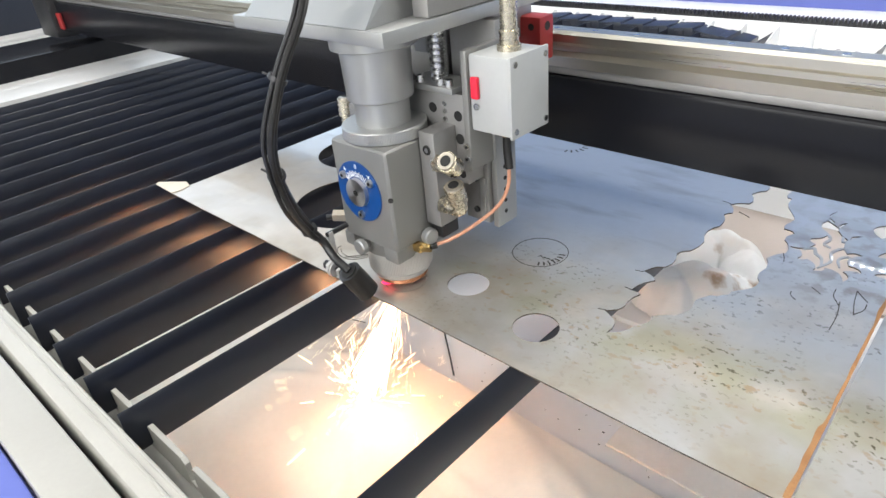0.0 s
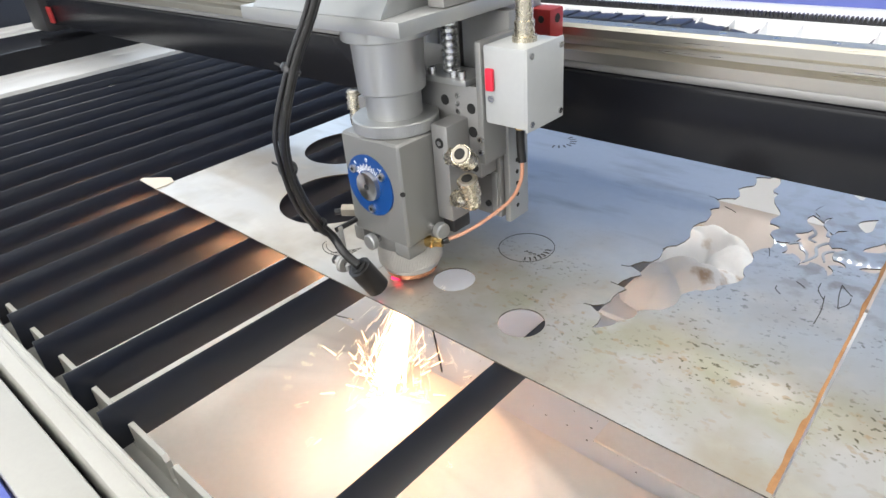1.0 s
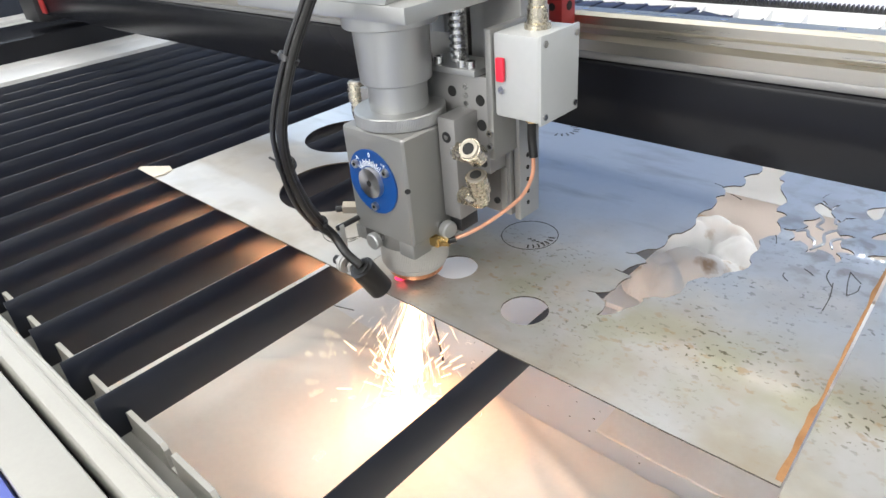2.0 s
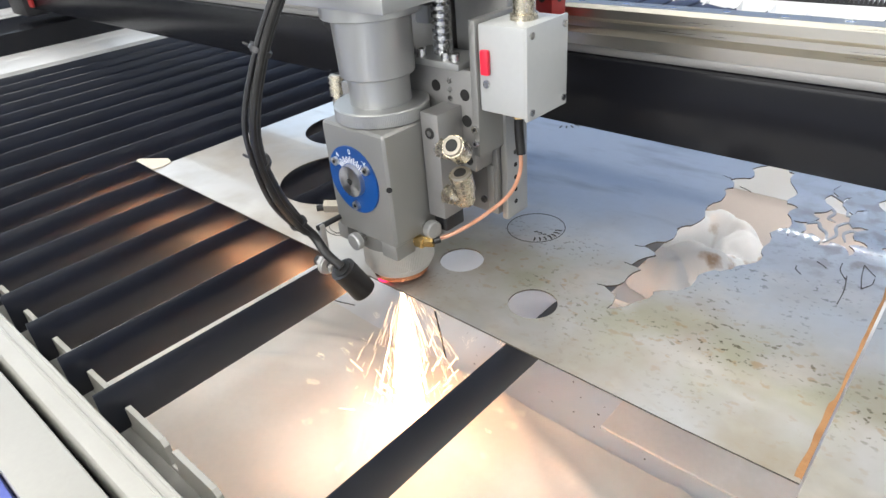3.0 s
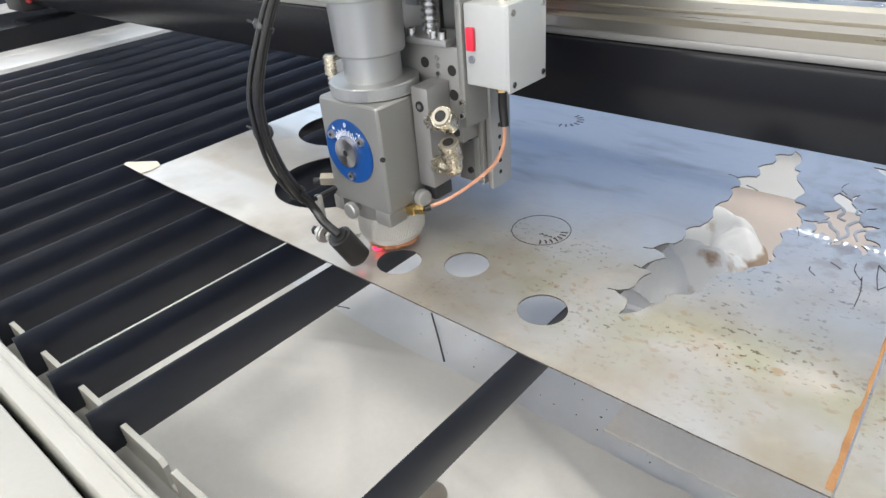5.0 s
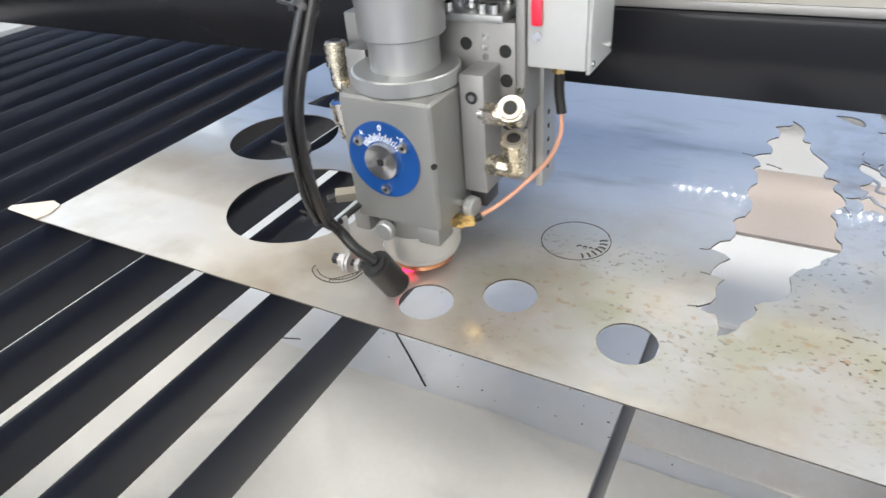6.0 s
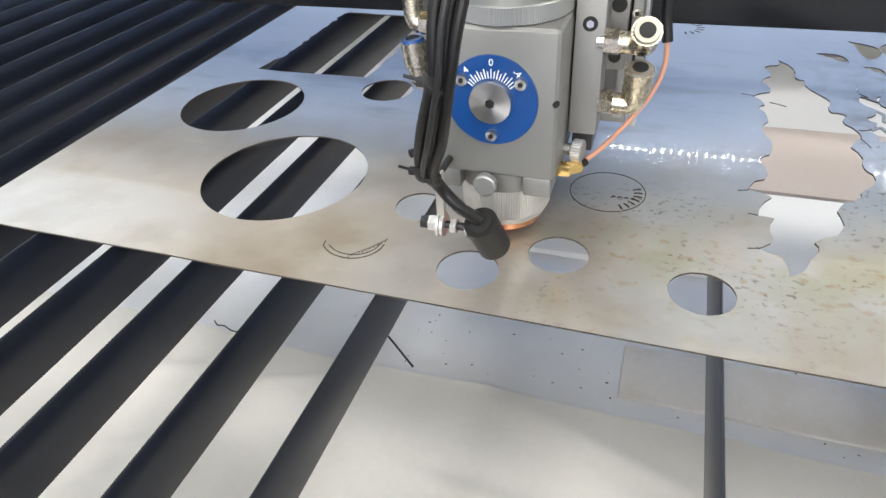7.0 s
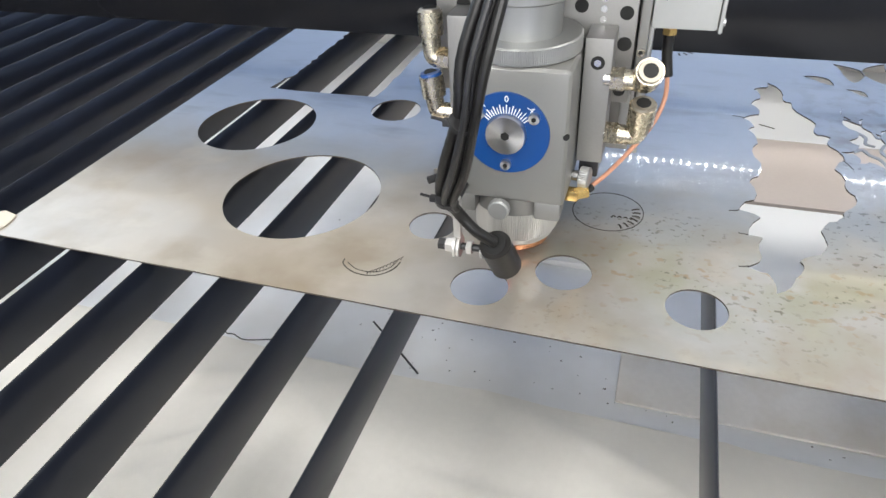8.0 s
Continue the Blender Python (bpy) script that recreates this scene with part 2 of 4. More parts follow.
def aim(p, q):
    d = Vector(q) - Vector(p)
    return Matrix.Translation((Vector(p) + Vector(q)) / 2) @ d.to_track_quat("Z", "Y").to_matrix().to_4x4(), d.length


def cyl(bm, p, q, r, r2=None, seg=24):
    m, h = aim(p, q)
    bmesh.ops.create_cone(bm, cap_ends=True, segments=seg, radius1=r, radius2=r if r2 is None else r2, depth=h, matrix=m)
    return bm


def lathe(bm, rows, seg=48, centre=(0, 0, 0), teeth=0.0):
    """A turned piece about z: rows of (radius, z). teeth: depth of a knurl cut into every other column."""
    rings = []
    for r, z in rows:
        ring = []
        for i in range(seg):
            a = 2 * math.pi * i / seg
            k = r - (teeth if i % 2 else 0)
            ring.append(bm.verts.new((centre[0] + k * math.cos(a), centre[1] + k * math.sin(a), centre[2] + z)))
        rings.append(ring)
    for a, b in zip(rings, rings[1:]):
        for i in range(seg):
            j = (i + 1) % seg
            bm.faces.new((a[i], a[j], b[j], b[i]))
    bm.faces.new(rings[0][::-1])
    bm.faces.new(rings[-1])
    return bm


def smooth_path(points, steps=8):
    pts = [Vector(p) for p in points]
    ext = [2 * pts[0] - pts[1], *pts, 2 * pts[-1] - pts[-2]]
    out = []
    for i in range(1, len(ext) - 2):
        a, b, c, d = ext[i - 1:i + 3]
        for k in range(steps):
            t = k / steps
            out.append(0.5 * (2 * b + (c - a) * t + (2 * a - 5 * b + 4 * c - d) * t * t + (3 * b - a - 3 * c + d) * t ** 3))
    out.append(pts[-1])
    return out


def hose(bm, points, r, seg=10, ribs=0.0, steps=8):
    """A round hose along a smooth line; ribs: how much every other ring swells."""
    line = smooth_path(points, steps)
    side = Vector((1, 0.2, 0.1))
    rings = []
    for i, p in enumerate(line):
        d = (line[min(i + 1, len(line) - 1)] - line[max(i - 1, 0)]).normalized()
        side = (side - side.dot(d) * d).normalized()
        up = d.cross(side)
        k = r + (ribs if i % 2 else 0)
        rings.append([bm.verts.new(p + (side * math.cos(a) + up * math.sin(a)) * k) for a in (2 * math.pi * j / seg for j in range(seg))])
    for a, b in zip(rings, rings[1:]):
        for i in range(seg):
            j = (i + 1) % seg
            bm.faces.new((a[i], a[j], b[j], b[i]))
    bm.faces.new(rings[0][::-1])
    bm.faces.new(rings[-1])
    return bm


def prism(bm, outline, z0, z1):
    """An upright prism over a plan outline of (x, y)."""
    lo = [bm.verts.new((x, y, z0)) for x, y in outline]
    hi = [bm.verts.new((x, y, z1)) for x, y in outline]
    n = len(lo)
    for i in range(n):
        j = (i + 1) % n
        bm.faces.new((lo[i], lo[j], hi[j], hi[i]))
    bm.faces.new(lo[::-1])
    bm.faces.new(hi)
    return bm


def mesh_of(name, bm, mat, smooth=True):
    bmesh.ops.recalc_face_normals(bm, faces=bm.faces)
    me = bpy.data.meshes.new(name)
    bm.to_mesh(me)
    bm.free()
    me.materials.append(mat)
    if smooth:
        for p in me.polygons:
            p.use_smooth = True
        me.set_sharp_from_angle(angle=radians(35))
    return me


def part(name, bm, mat, parent, label="", smooth=True):
    ob = new(name, mesh_of(name, bm, mat, smooth))
    ob.parent = parent
    if label:
        tagged(ob, label)
    return ob


def thing(name, bm, mat, label, category, group="", kind="", smooth=True):
    return tagged(new(name, mesh_of(name, bm, mat, smooth)), label, category, group, kind)


def empty(name, label, category, at=(0, 0, 0), group="", kind=""):
    ob = new(name)
    ob.location = at
    return tagged(ob, label, category, group, kind)


B = bmesh.new


# ---- unseen hall round the machine, added to close it and let light in ----
def hall():
    bm = box(B(), -4.2, 5.2, -5.2, 6.2, -1.0, -0.9)
    thing("floor", bm, FLOOR_PAINT, "grey painted concrete hall floor", "floor", kind="structure")
    bm = box(B(), -4.2, 5.2, -5.2, 6.2, 3.4, 3.5)
    thing("ceiling", bm, WALL_PAINT, "light grey hall ceiling", "ceiling", kind="structure")
    bm = B()
    for b in ((-4.2, 5.2, -5.2, -5.0, -0.9, 0.3), (-4.2, 5.2, -5.2, -5.0, 3.0, 3.4), (-4.2, -2.0, -5.2, -5.0, 0.3, 3.0), (3.2, 5.2, -5.2, -5.0, 0.3, 3.0)):
        box(bm, *b)
    thing("wall_south", bm, WALL_PAINT, "light grey unseen hall wall with an added window opening", "wall", kind="structure")
    bm = box(B(), 5.0, 5.2, -5.0, 6.0, -0.9, 3.4)
    thing("wall_east", bm, WALL_PAINT, "light grey painted hall wall", "wall", kind="structure")
    bm = B()
    for b in ((-4.2, -4.0, -5.0, 6.0, -0.9, 0.2), (-4.2, -4.0, -5.0, 6.0, 2.9, 3.4), (-4.2, -4.0, -5.0, -1.6, 0.2, 2.9), (-4.2, -4.0, 3.6, 6.0, 0.2, 2.9)):
        box(bm, *b)
    thing("wall_west", bm, WALL_PAINT, "light grey unseen hall wall with an added window opening", "wall", kind="structure")
    bm = B()
    for b in ((-4.0, 5.0, 6.0, 6.2, -0.9, 0.3), (-4.0, 5.0, 6.0, 6.2, 3.0, 3.4), (-4.0, -2.2, 6.0, 6.2, 0.3, 3.0), (4.2, 5.0, 6.0, 6.2, 0.3, 3.0)):
        box(bm, *b)
    thing("wall_north", bm, WALL_PAINT, "light grey unseen hall wall with an added window opening", "wall", kind="structure")
    # unseen broad lamps, added to light the bed and tray softly
    for lx, ly in LAMPS:
        lamp = empty("added_ceiling_lamp", "unseen ceiling lamp added as soft fill, with a broad diffuser", "lamp", (lx, ly, 3.27), group="hall ceiling lamps")
        part("housing", box(B(), -0.63, 0.63, -0.53, 0.53, 0.04, 0.13, 0.01), FRAME_WHITE, lamp)
        part("diffuser", box(B(), -0.6, 0.6, -0.5, 0.5, 0.0, 0.039, 0.005), LAMP_GLOW, lamp, "glowing white diffuser")


# ---- the machine's bed ----
SLATS = [0.510, 0.326, 0.265, 0.201, 0.1385, 0.0755, 0.0135] + [0.0135 - 0.0623 * i for i in range(1, 12)]
SLOTS = sorted(SLATS + [0.388, 0.449] + [0.510 + 0.0623 * i for i in range(1, 12)])
TRAY_Z = -0.305


def slotted_strip(bm, y0, y1, z0, z1, depth, slots, x0, x1, gap=0.0045):
    """A plate along x with a slot cut down from its upper edge at each slat."""
    xs = [x0]
    box(bm, x0, x1, y0, y1, z0, z1 - depth)
    for s in slots:
        if x0 < s < x1:
            xs += [s - gap, s + gap]
    xs.append(x1)
    for a, b in zip(xs[::2], xs[1::2]):
        # teeth with clipped upper corners
        pts = [(a, z1 - depth), (b, z1 - depth), (b, z1 - 0.004), (b - 0.004, z1), (a + 0.002, z1), (a, z1 - 0.002)]
        lo = [bm.verts.new((x, y0, z)) for x, z in pts]
        hi = [bm.verts.new((x, y1, z)) for x, z in pts]
        for i in range(6):
            bm.faces.new((lo[i], lo[(i + 1) % 6], hi[(i + 1) % 6], hi[i]))
        bm.faces.new(lo[::-1])
        bm.faces.new(hi)
    return bm


def bed():
    # tray below the slats
    bm = box(B(), -0.76, 1.4, -0.24, 1.27, TRAY_Z - 0.02, TRAY_Z)
    thing("tray_floor", bm, TRAY_STEEL, "bare pale steel bottom of the scrap tray", "tray", kind="structure")
    for n, b in (("tray_wall_front", (-0.76, 1.4, -0.25, -0.24, TRAY_Z - 0.02, -0.07)), ("tray_wall_back", (-0.76, 1.4, 1.27, 1.28, TRAY_Z - 0.02, -0.06)),
                 ("tray_wall_left", (-0.77, -0.76, -0.25, 1.28, TRAY_Z - 0.02, -0.06)), ("tray_wall_right", (1.4, 1.41, -0.25, 1.28, TRAY_Z - 0.02, -0.06))):
        thing(n, box(B(), *b), TRAY_WHITE, "white painted steel side of the scrap tray", "tray", kind="structure")
    # white cover sheet over the front of the tray, slightly wavy
    bm = B()
    nx, ny = 260, 84
    grid = {}
    rnd = random.Random(21)
    folds = [(rnd.uniform(-0.1, 0.75), rnd.uniform(-0.2, 0.16), rnd.uniform(-0.4, 1.1), rnd.uniform(0.03, 0.09), rnd.uniform(0.007, 0.014), rnd.uniform(0.0025, 0.006)) for _ in range(26)]
    for i in range(nx + 1):
        for j in range(ny + 1):
            x = -0.74 + 2.1 * i / nx
            y = -0.235 + (0.431 + 0.010 * noise.noise((x * 3, 0, 7))) * j / ny
            crease = abs(noise.noise((x * 4 + y * 3, y * 2 - x, 6.0)))
            z = TRAY_Z + 0.004 + 0.007 * (0.5 + 0.5 * noise.noise((x * 5, y * 5, 2.0))) + 0.004 * max(0, 1 - 7 * crease)
            for fx, fy, turn, run, wide, high in folds:
                u, v = (x - fx) * math.cos(turn) + (y - fy) * math.sin(turn), (y - fy) * math.cos(turn) - (x - fx) * math.sin(turn)
                z += high * math.exp(-(u / run) ** 2 - (v / wide) ** 2)
            grid[i, j] = bm.verts.new((x, y, z))
    for i in range(nx):
        for j in range(ny):
            bm.faces.new((grid[i, j], grid[i + 1, j], grid[i + 1, j + 1], grid[i, j + 1]))
    r = bmesh.ops.extrude_face_region(bm, geom=bm.faces[:])
    bmesh.ops.translate(bm, verts=[v for v in r["geom"] if isinstance(v, bmesh.types.BMVert)], vec=(0, 0, 0.0015))
    thing("cover_sheet", bm, TRAY_WHITE, "wavy white sheet lying in the scrap tray under the slats", "sheet")
    # raised bar, then flat slabs for the beige and white bands further back
    bm = box(B(), 0.466, 1.39, 0.228, 0.304, TRAY_Z, TRAY_Z + 0.004, 0.0018, 3)
    thing("tray_bar", bm, BAR_CREAM, "low cream painted steel bar across the scrap tray", "bar")
    bm = box(B(), 0.25, 1.39, 0.67, 0.89, TRAY_Z, TRAY_Z + 0.012, 0.002)
    thing("beige_band", bm, TRAY_BEIGE, "flat beige band across the back of the tray", "board")
    bm = box(B(), 0.10, 1.39, 0.452, 0.665, TRAY_Z, TRAY_Z + 0.010, 0.002)
    thing("white_panel", bm, PANEL_WHITE, "glossy white panel lying in the scrap tray", "panel")
    bm = box(B(), 0.10, 1.39, 0.895, 1.26, TRAY_Z, TRAY_Z + 0.010, 0.002)
    thing("white_panel", bm, PANEL_WHITE, "glossy white panel against the tray's back wall", "panel")

    # front frame: ledge, slotted strip, rail profile, cover and blue cabinet edge
    bm = box(B(), -0.75, 1.4, -0.2048, -0.186, -0.049, -0.045)
    front = [thing("frame_ledge", bm, FRAME_WHITE, "off-white steel ledge carrying the slat ends", "ledge", kind="structure")]
    bm = slotted_strip(B(), -0.1895, -0.1858, -0.045, -0.020, 0.02, SLOTS, -0.75, 1.4)
    front.append(thing("slotted_strip", bm, FRAME_WHITE, "off-white slotted steel strip holding the slat fronts", "strip", smooth=False))
    # extruded rail: flat top with a raised bead and rounded shoulders
    prof = [(-0.2050, -0.07), (-0.2050, -0.0095), (-0.2056, -0.0080), (-0.2072, -0.0078), (-0.2080, -0.0090), (-0.2116, -0.0096), (-0.2122, -0.0084), (-0.2136, -0.0084), (-0.2142, -0.0096),
            (-0.2205, -0.0104), (-0.2238, -0.0122), (-0.2256, -0.0160), (-0.2262, -0.0230), (-0.2262, -0.07)]
    bm = B()
    lo = [bm.verts.new((-0.78, y, z)) for y, z in prof]
    hi = [bm.verts.new((1.45, y, z)) for y, z in prof]
    for i in range(len(prof)):
        j = (i + 1) % len(prof)
        bm.faces.new((lo[i], lo[j], hi[j], hi[i]))
    bm.faces.new(lo[::-1])
    bm.faces.new(hi)
    front.append(thing("front_rail", bm, FRAME_WHITE, "off-white painted aluminium rail along the bed's front", "rail", kind="structure"))
    # black filler strip; its colour stands in for the groove's shade
    bm = box(B(), -0.78, 1.45, -0.2302, -0.2264, -0.09, -0.040)
    front.append(thing("gap_shade_strip", bm, BEAM_BLACK, "black strip painted as the shade in the gap behind the front cover", "trim", kind="structure"))
    bm = box(B(), -0.78, 1.45, -0.2640, -0.2304, -0.12, -0.0125, 0.003)
    front.append(thing("front_cover", bm, FRAME_WHITE, "off-white painted cover along the machine's front", "cover", kind="structure"))
    bm = box(B(), -0.95, 1.6, -0.42, -0.2645, -0.9, -0.018, 0.008)
    front.append(thing("cabinet_front", bm, BLUE_PAINT, "blue painted front of the machine cabinet", "cabinet", kind="structure"))
    # the front frame is not quite square to the slats
    for ob in front:
        ob.matrix_world = Matrix.Translation((0.33, -0.187, 0)) @ pose(0, 0, 0, 0, 0, 1.2) @ Matrix.Translation((-0.33, 0.187, 0))

    # left rail and the cabinet walls
    bm = B()
    box(bm, -0.80, -0.70, -0.208, 1.08, -0.06, 0.0, 0.003)
    box(bm, -0.90, -0.80, -0.208, 1.08, -0.06, -0.006, 0.003)
    thing("side_rail", bm, RAIL_ALU, "wide brushed aluminium rail at the slats' left end", "rail", kind="structure")
    bm = box(B(), -1.12, -0.90, -0.208, 1.3, -0.2, 0.035, 0.004)
    thing("side_beam", bm, BEAM_BLACK, "black side beam of the machine bed", "beam", kind="structure")
    bm = B()
    box(bm, -1.20, -1.13, -0.3, 1.29, -0.1, 0.03, 0.004)
    box(bm, -1.33, -1.25, -0.3, 1.29, -0.1, 0.03, 0.004)
    thing("side_bar", bm, RAIL_ALU, "two grey aluminium bars beside the black side beam", "bar", kind="structure")
    bm = box(B(), -1.36, -1.121, -0.3, 1.29, -0.9, -0.101, 0.004)
    box(bm, -1.46, -1.361, -0.3, 1.29, -0.9, 0.30, 0.004)
    thing("cabinet_left", bm, BLUE_BLACK, "dark blue left side of the machine cabinet", "cabinet", kind="structure")
    bm = box(B(), 1.42, 1.56, -0.285, 1.3, -0.9, 0.0, 0.004)
    thing("cabinet_right", bm, FRAME_WHITE, "off-white right side of the machine cabinet", "cabinet", kind="structure")

    # rear: white shelf with slots, fins, toothed rack and blue back wall
    rear = empty("rear_rack", "white slotted rear shelf with thin grey upright fins", "rack", (0, 1.0, 0))
    part("shelf", box(B(), -0.7, 1.4, -0.10, 0.1415, -0.05, -0.040), REAR_WHITE, rear)
    part("shelf_back", box(B(), -0.7, 1.4, 0.118, 0.1410, -0.0399, -0.007, 0.002), REAR_WHITE, rear)
    part("lip", box(B(), -0.7, 1.4, -0.105, -0.1002, -0.05, -0.022), REAR_WHITE, rear)
    bm = B()
    prism(bm, [(-0.085, -0.0398), (0.06, -0.0398), (0.06, 0.004), (0.052, 0.006)], -0.0012, 0.0012)
    bmesh.ops.rotate(bm, cent=(0, 0, 0), matrix=Euler((radians(90), 0, radians(90))).to_matrix(), verts=bm.verts)
    fin = part("fin", bm, REAR_WHITE, rear, smooth=False)
    for s in SLOTS:
        if s > -0.2 and abs(s - 0.449) > 0.01 and abs(s - 0.5723) > 0.005:
            o = new("fin", fin.data)
            o.parent, o.location = rear, (s, 0, 0)
    fin.location = (SLOTS[0], 0, 0)
    # black dashes laid on the shelf paint the shade of its slots
    slot = mesh_of("slot", box(B(), -0.004, 0.004, 0.098, 0.101, -0.0405, -0.0396), HOLE_SHADE, False)
    for i in range(44):
        o = new("slot", slot)
        o.parent, o.location = rear, (-0.2 + 0.0311 * i, 0, 0)
    bm = box(B(), -0.8, 1.42, 1.142, 1.156, -0.05, -0.004)
    n = 220
    for i in range(n):
        x = -0.3 + 1.7 * i / n
        lo = [bm.verts.new(v) for v in ((x, 1.142, -0.004), (x + 0.0065, 1.142, -0.004), (x + 0.0045, 1.142, 0.005), (x + 0.002, 1.142, 0.005))]
        hi = [bm.verts.new((v.co.x, 1.156, v.co.z)) for v in lo]
        for k in range(4):
            bm.faces.new((lo[k], lo[(k + 1) % 4], hi[(k + 1) % 4], hi[k]))
        bm.faces.new(lo[::-1])
        bm.faces.new(hi)
    thing("toothed_rack", bm, BLACK_METAL, "dark steel toothed rack along the rear beam", "rack", smooth=False)
    bm = box(B(), -0.8, 1.42, 1.157, 1.299, -0.06, -0.008, 0.003)
    thing("rear_step", bm, REAR_WHITE, "pale rear step behind the toothed rack", "step", kind="structure")
    # unseen upper panel, added so that sheet and slats reflect its blue
    bm = box(B(), -1.28, 1.56, 1.3, 1.36, 0.0805, 0.72, 0.004)
    thing("back_reflector_panel", bm, PANEL_GREY, "unseen blue-grey upper back panel, added for its reflection", "cabinet", kind="structure")
    bm = box(B(), -1.28, 1.56, 1.3, 1.36, -0.9, 0.08, 0.004)
    thing("cabinet_back", bm, BLUE_PAINT, "blue painted back wall of the machine cabinet", "cabinet", kind="structure")
    strip = empty("led_strip", "white strip with a row of small glowing lamps", "lamp strip", (0, 1.296, 0.573))
    part("strip", box(B(), 0.33, 1.2, -0.003, 0.004, -0.006, 0.006), FRAME_WHITE, strip)
    led = mesh_of("led", box(B(), -0.003, 0.003, -0.005, -0.0032, -0.003, 0.003), LED, False)
    for i in range(40):
        o = new("led", led)
        o.parent, o.location = strip, (0.362 + 0.0207 * i, 0, 0)

    # dark cable chain lying between the fins
    chain = empty("cable_chain", "black plastic cable chain lying in the rear shelf", "cable chain", (0, 1.02, 0))
    bm = B()
    box(bm, -0.028, 0.028, -0.03, 0.03, -0.014, 0.014, 0.004)
    box(bm, -0.010, 0.010, -0.033, 0.033, -0.016, 0.010, 0.002)
    link = mesh_of("link", bm, BLUE_BLACK, True)
    for i in range(9):
        o = new("link", link)
        o.parent = chain
        o.matrix_basis = pose(-0.15 + 0.052 * i, 0, -0.012 if i < 7 else -0.012 - 0.006 * (i - 6), 0, -4 if i < 7 else 9, 0)


REAR_WHITE = material("white_rear_paint", (0.76, 0.76, 0.75), 0.45, 0.0, 0.05, 200, 8, 0.03)
COVER_BLUE = material("dull_blue_cover", (0.06, 0.08, 0.19), 0.35, 0.0, 0.12, 200, 12, 0.03)
BLUE_BLACK = material("blue_black_plastic", (0.02, 0.024, 0.035), 0.35, 0.0, 0.2, 200, 20, 0.05)


def slat_mesh():
    """Black knife-edged slat with rounded edges."""
    prof = [(-0.0002, 0.0), (0.0002, 0.0), (0.0010, -0.0012), (0.0011, -0.038), (0.0007, -0.0392), (-0.0007, -0.0392), (-0.0011, -0.038), (-0.0010, -0.0012)]
    bm = B()
    rows = []
    ys = [-0.203, -0.19, -0.1, 0.0, 0.1, 0.25, 0.4, 0.6, 0.8, 1.03]
    for y in ys:
        rows.append([bm.verts.new((x, y, z)) for x, z in prof])
    n = len(prof)
    for a, b in zip(rows, rows[1:]):
        for i in range(n):
            bm.faces.new((a[i], a[(i + 1) % n], b[(i + 1) % n], b[i]))
    bm.faces.new(rows[0])
    bm.faces.new(rows[-1][::-1])
    return mesh_of("support_slat", bm, SLAT)


def slats():
    me = slat_mesh()
    for i, x in enumerate(SLATS):
        ob = tagged(new("support_slat", me), "black anodised support slat standing on edge", "slat", "bed slats")
        ob.matrix_world = pose(x, 0, -0.0022, 0, 0.6 * math.sin(i * 2.1), 0.12 * math.sin(i * 1.7))


# ---- the workpiece ----
def circle(cx, cy, r, n=72):
    return [(cx + r * math.cos(2 * math.pi * i / n), cy + r * math.sin(2 * math.pi * i / n)) for i in range(n)]


def ragged(tips, sag=0.12, steps=3, wild=0.0016):
    """An outline through its tips and notches whose sides sag inwards and fray a little."""
    out = []
    for k, (p, q) in enumerate(zip(tips, tips[1:] + tips[:1])):
        p, q = Vector((*p, 0)), Vector((*q, 0))
        d = q - p
        nrm = Vector((-d.y, d.x, 0))
        out.append((p.x, p.y))
        for i in range(1, steps):
            u = i / steps
            bend = sag * math.sin(math.pi * u) * (1 if k % 2 else -1)
            r = p + d * u + nrm * bend
            out.append((r.x + wild * noise.noise((r.x * 300, r.y * 300, 1)), r.y + wild * noise.noise((r.x * 300, r.y * 300, 7))))
    return out


def leaf_outline():
    """A long jagged leaf, counter-clockwise from its stem."""
    tips = [(0.5445, 0.072), (0.556, 0.087), (0.560, 0.095), (0.561, 0.109), (0.574, 0.119), (0.579, 0.140), (0.584, 0.160), (0.5945, 0.169),
            (0.6005, 0.181), (0.606, 0.200), (0.6015, 0.214), (0.598, 0.238), (0.6075, 0.254), (0.599, 0.277), (0.6025, 0.292), (0.5925, 0.296),
            (0.593, 0.311), (0.587, 0.331), (0.5785, 0.359), (0.574, 0.360), (0.573, 0.375), (0.561, 0.404), (0.559, 0.391), (0.548, 0.385),
            (0.5525, 0.364), (0.5435, 0.349), (0.5495, 0.328), (0.5355, 0.316), (0.544, 0.301), (0.539, 0.293), (0.545, 0.270), (0.541, 0.246),
            (0.5425, 0.214), (0.5355, 0.203), (0.5375, 0.178), (0.5265, 0.162), (0.5405, 0.155), (0.5315, 0.131), (0.5405, 0.130), (0.5385, 0.108), (0.529, 0.095), (0.541, 0.091)]
    return ragged(tips)


def flame_outline():
    tips = [(0.606, 0.268), (0.614, 0.267), (0.617, 0.251), (0.624, 0.255), (0.633, 0.239), (0.639, 0.249), (0.656, 0.235), (0.652, 0.251),
            (0.664, 0.254), (0.653, 0.262), (0.658, 0.284), (0.647, 0.281), (0.650, 0.318), (0.642, 0.304), (0.633, 0.336), (0.630, 0.322), (0.620, 0.356),
            (0.624, 0.331), (0.6175, 0.332), (0.624, 0.309), (0.616, 0.291), (0.622, 0.283)]
    return ragged(tips, 0.22, 4, 0.001)


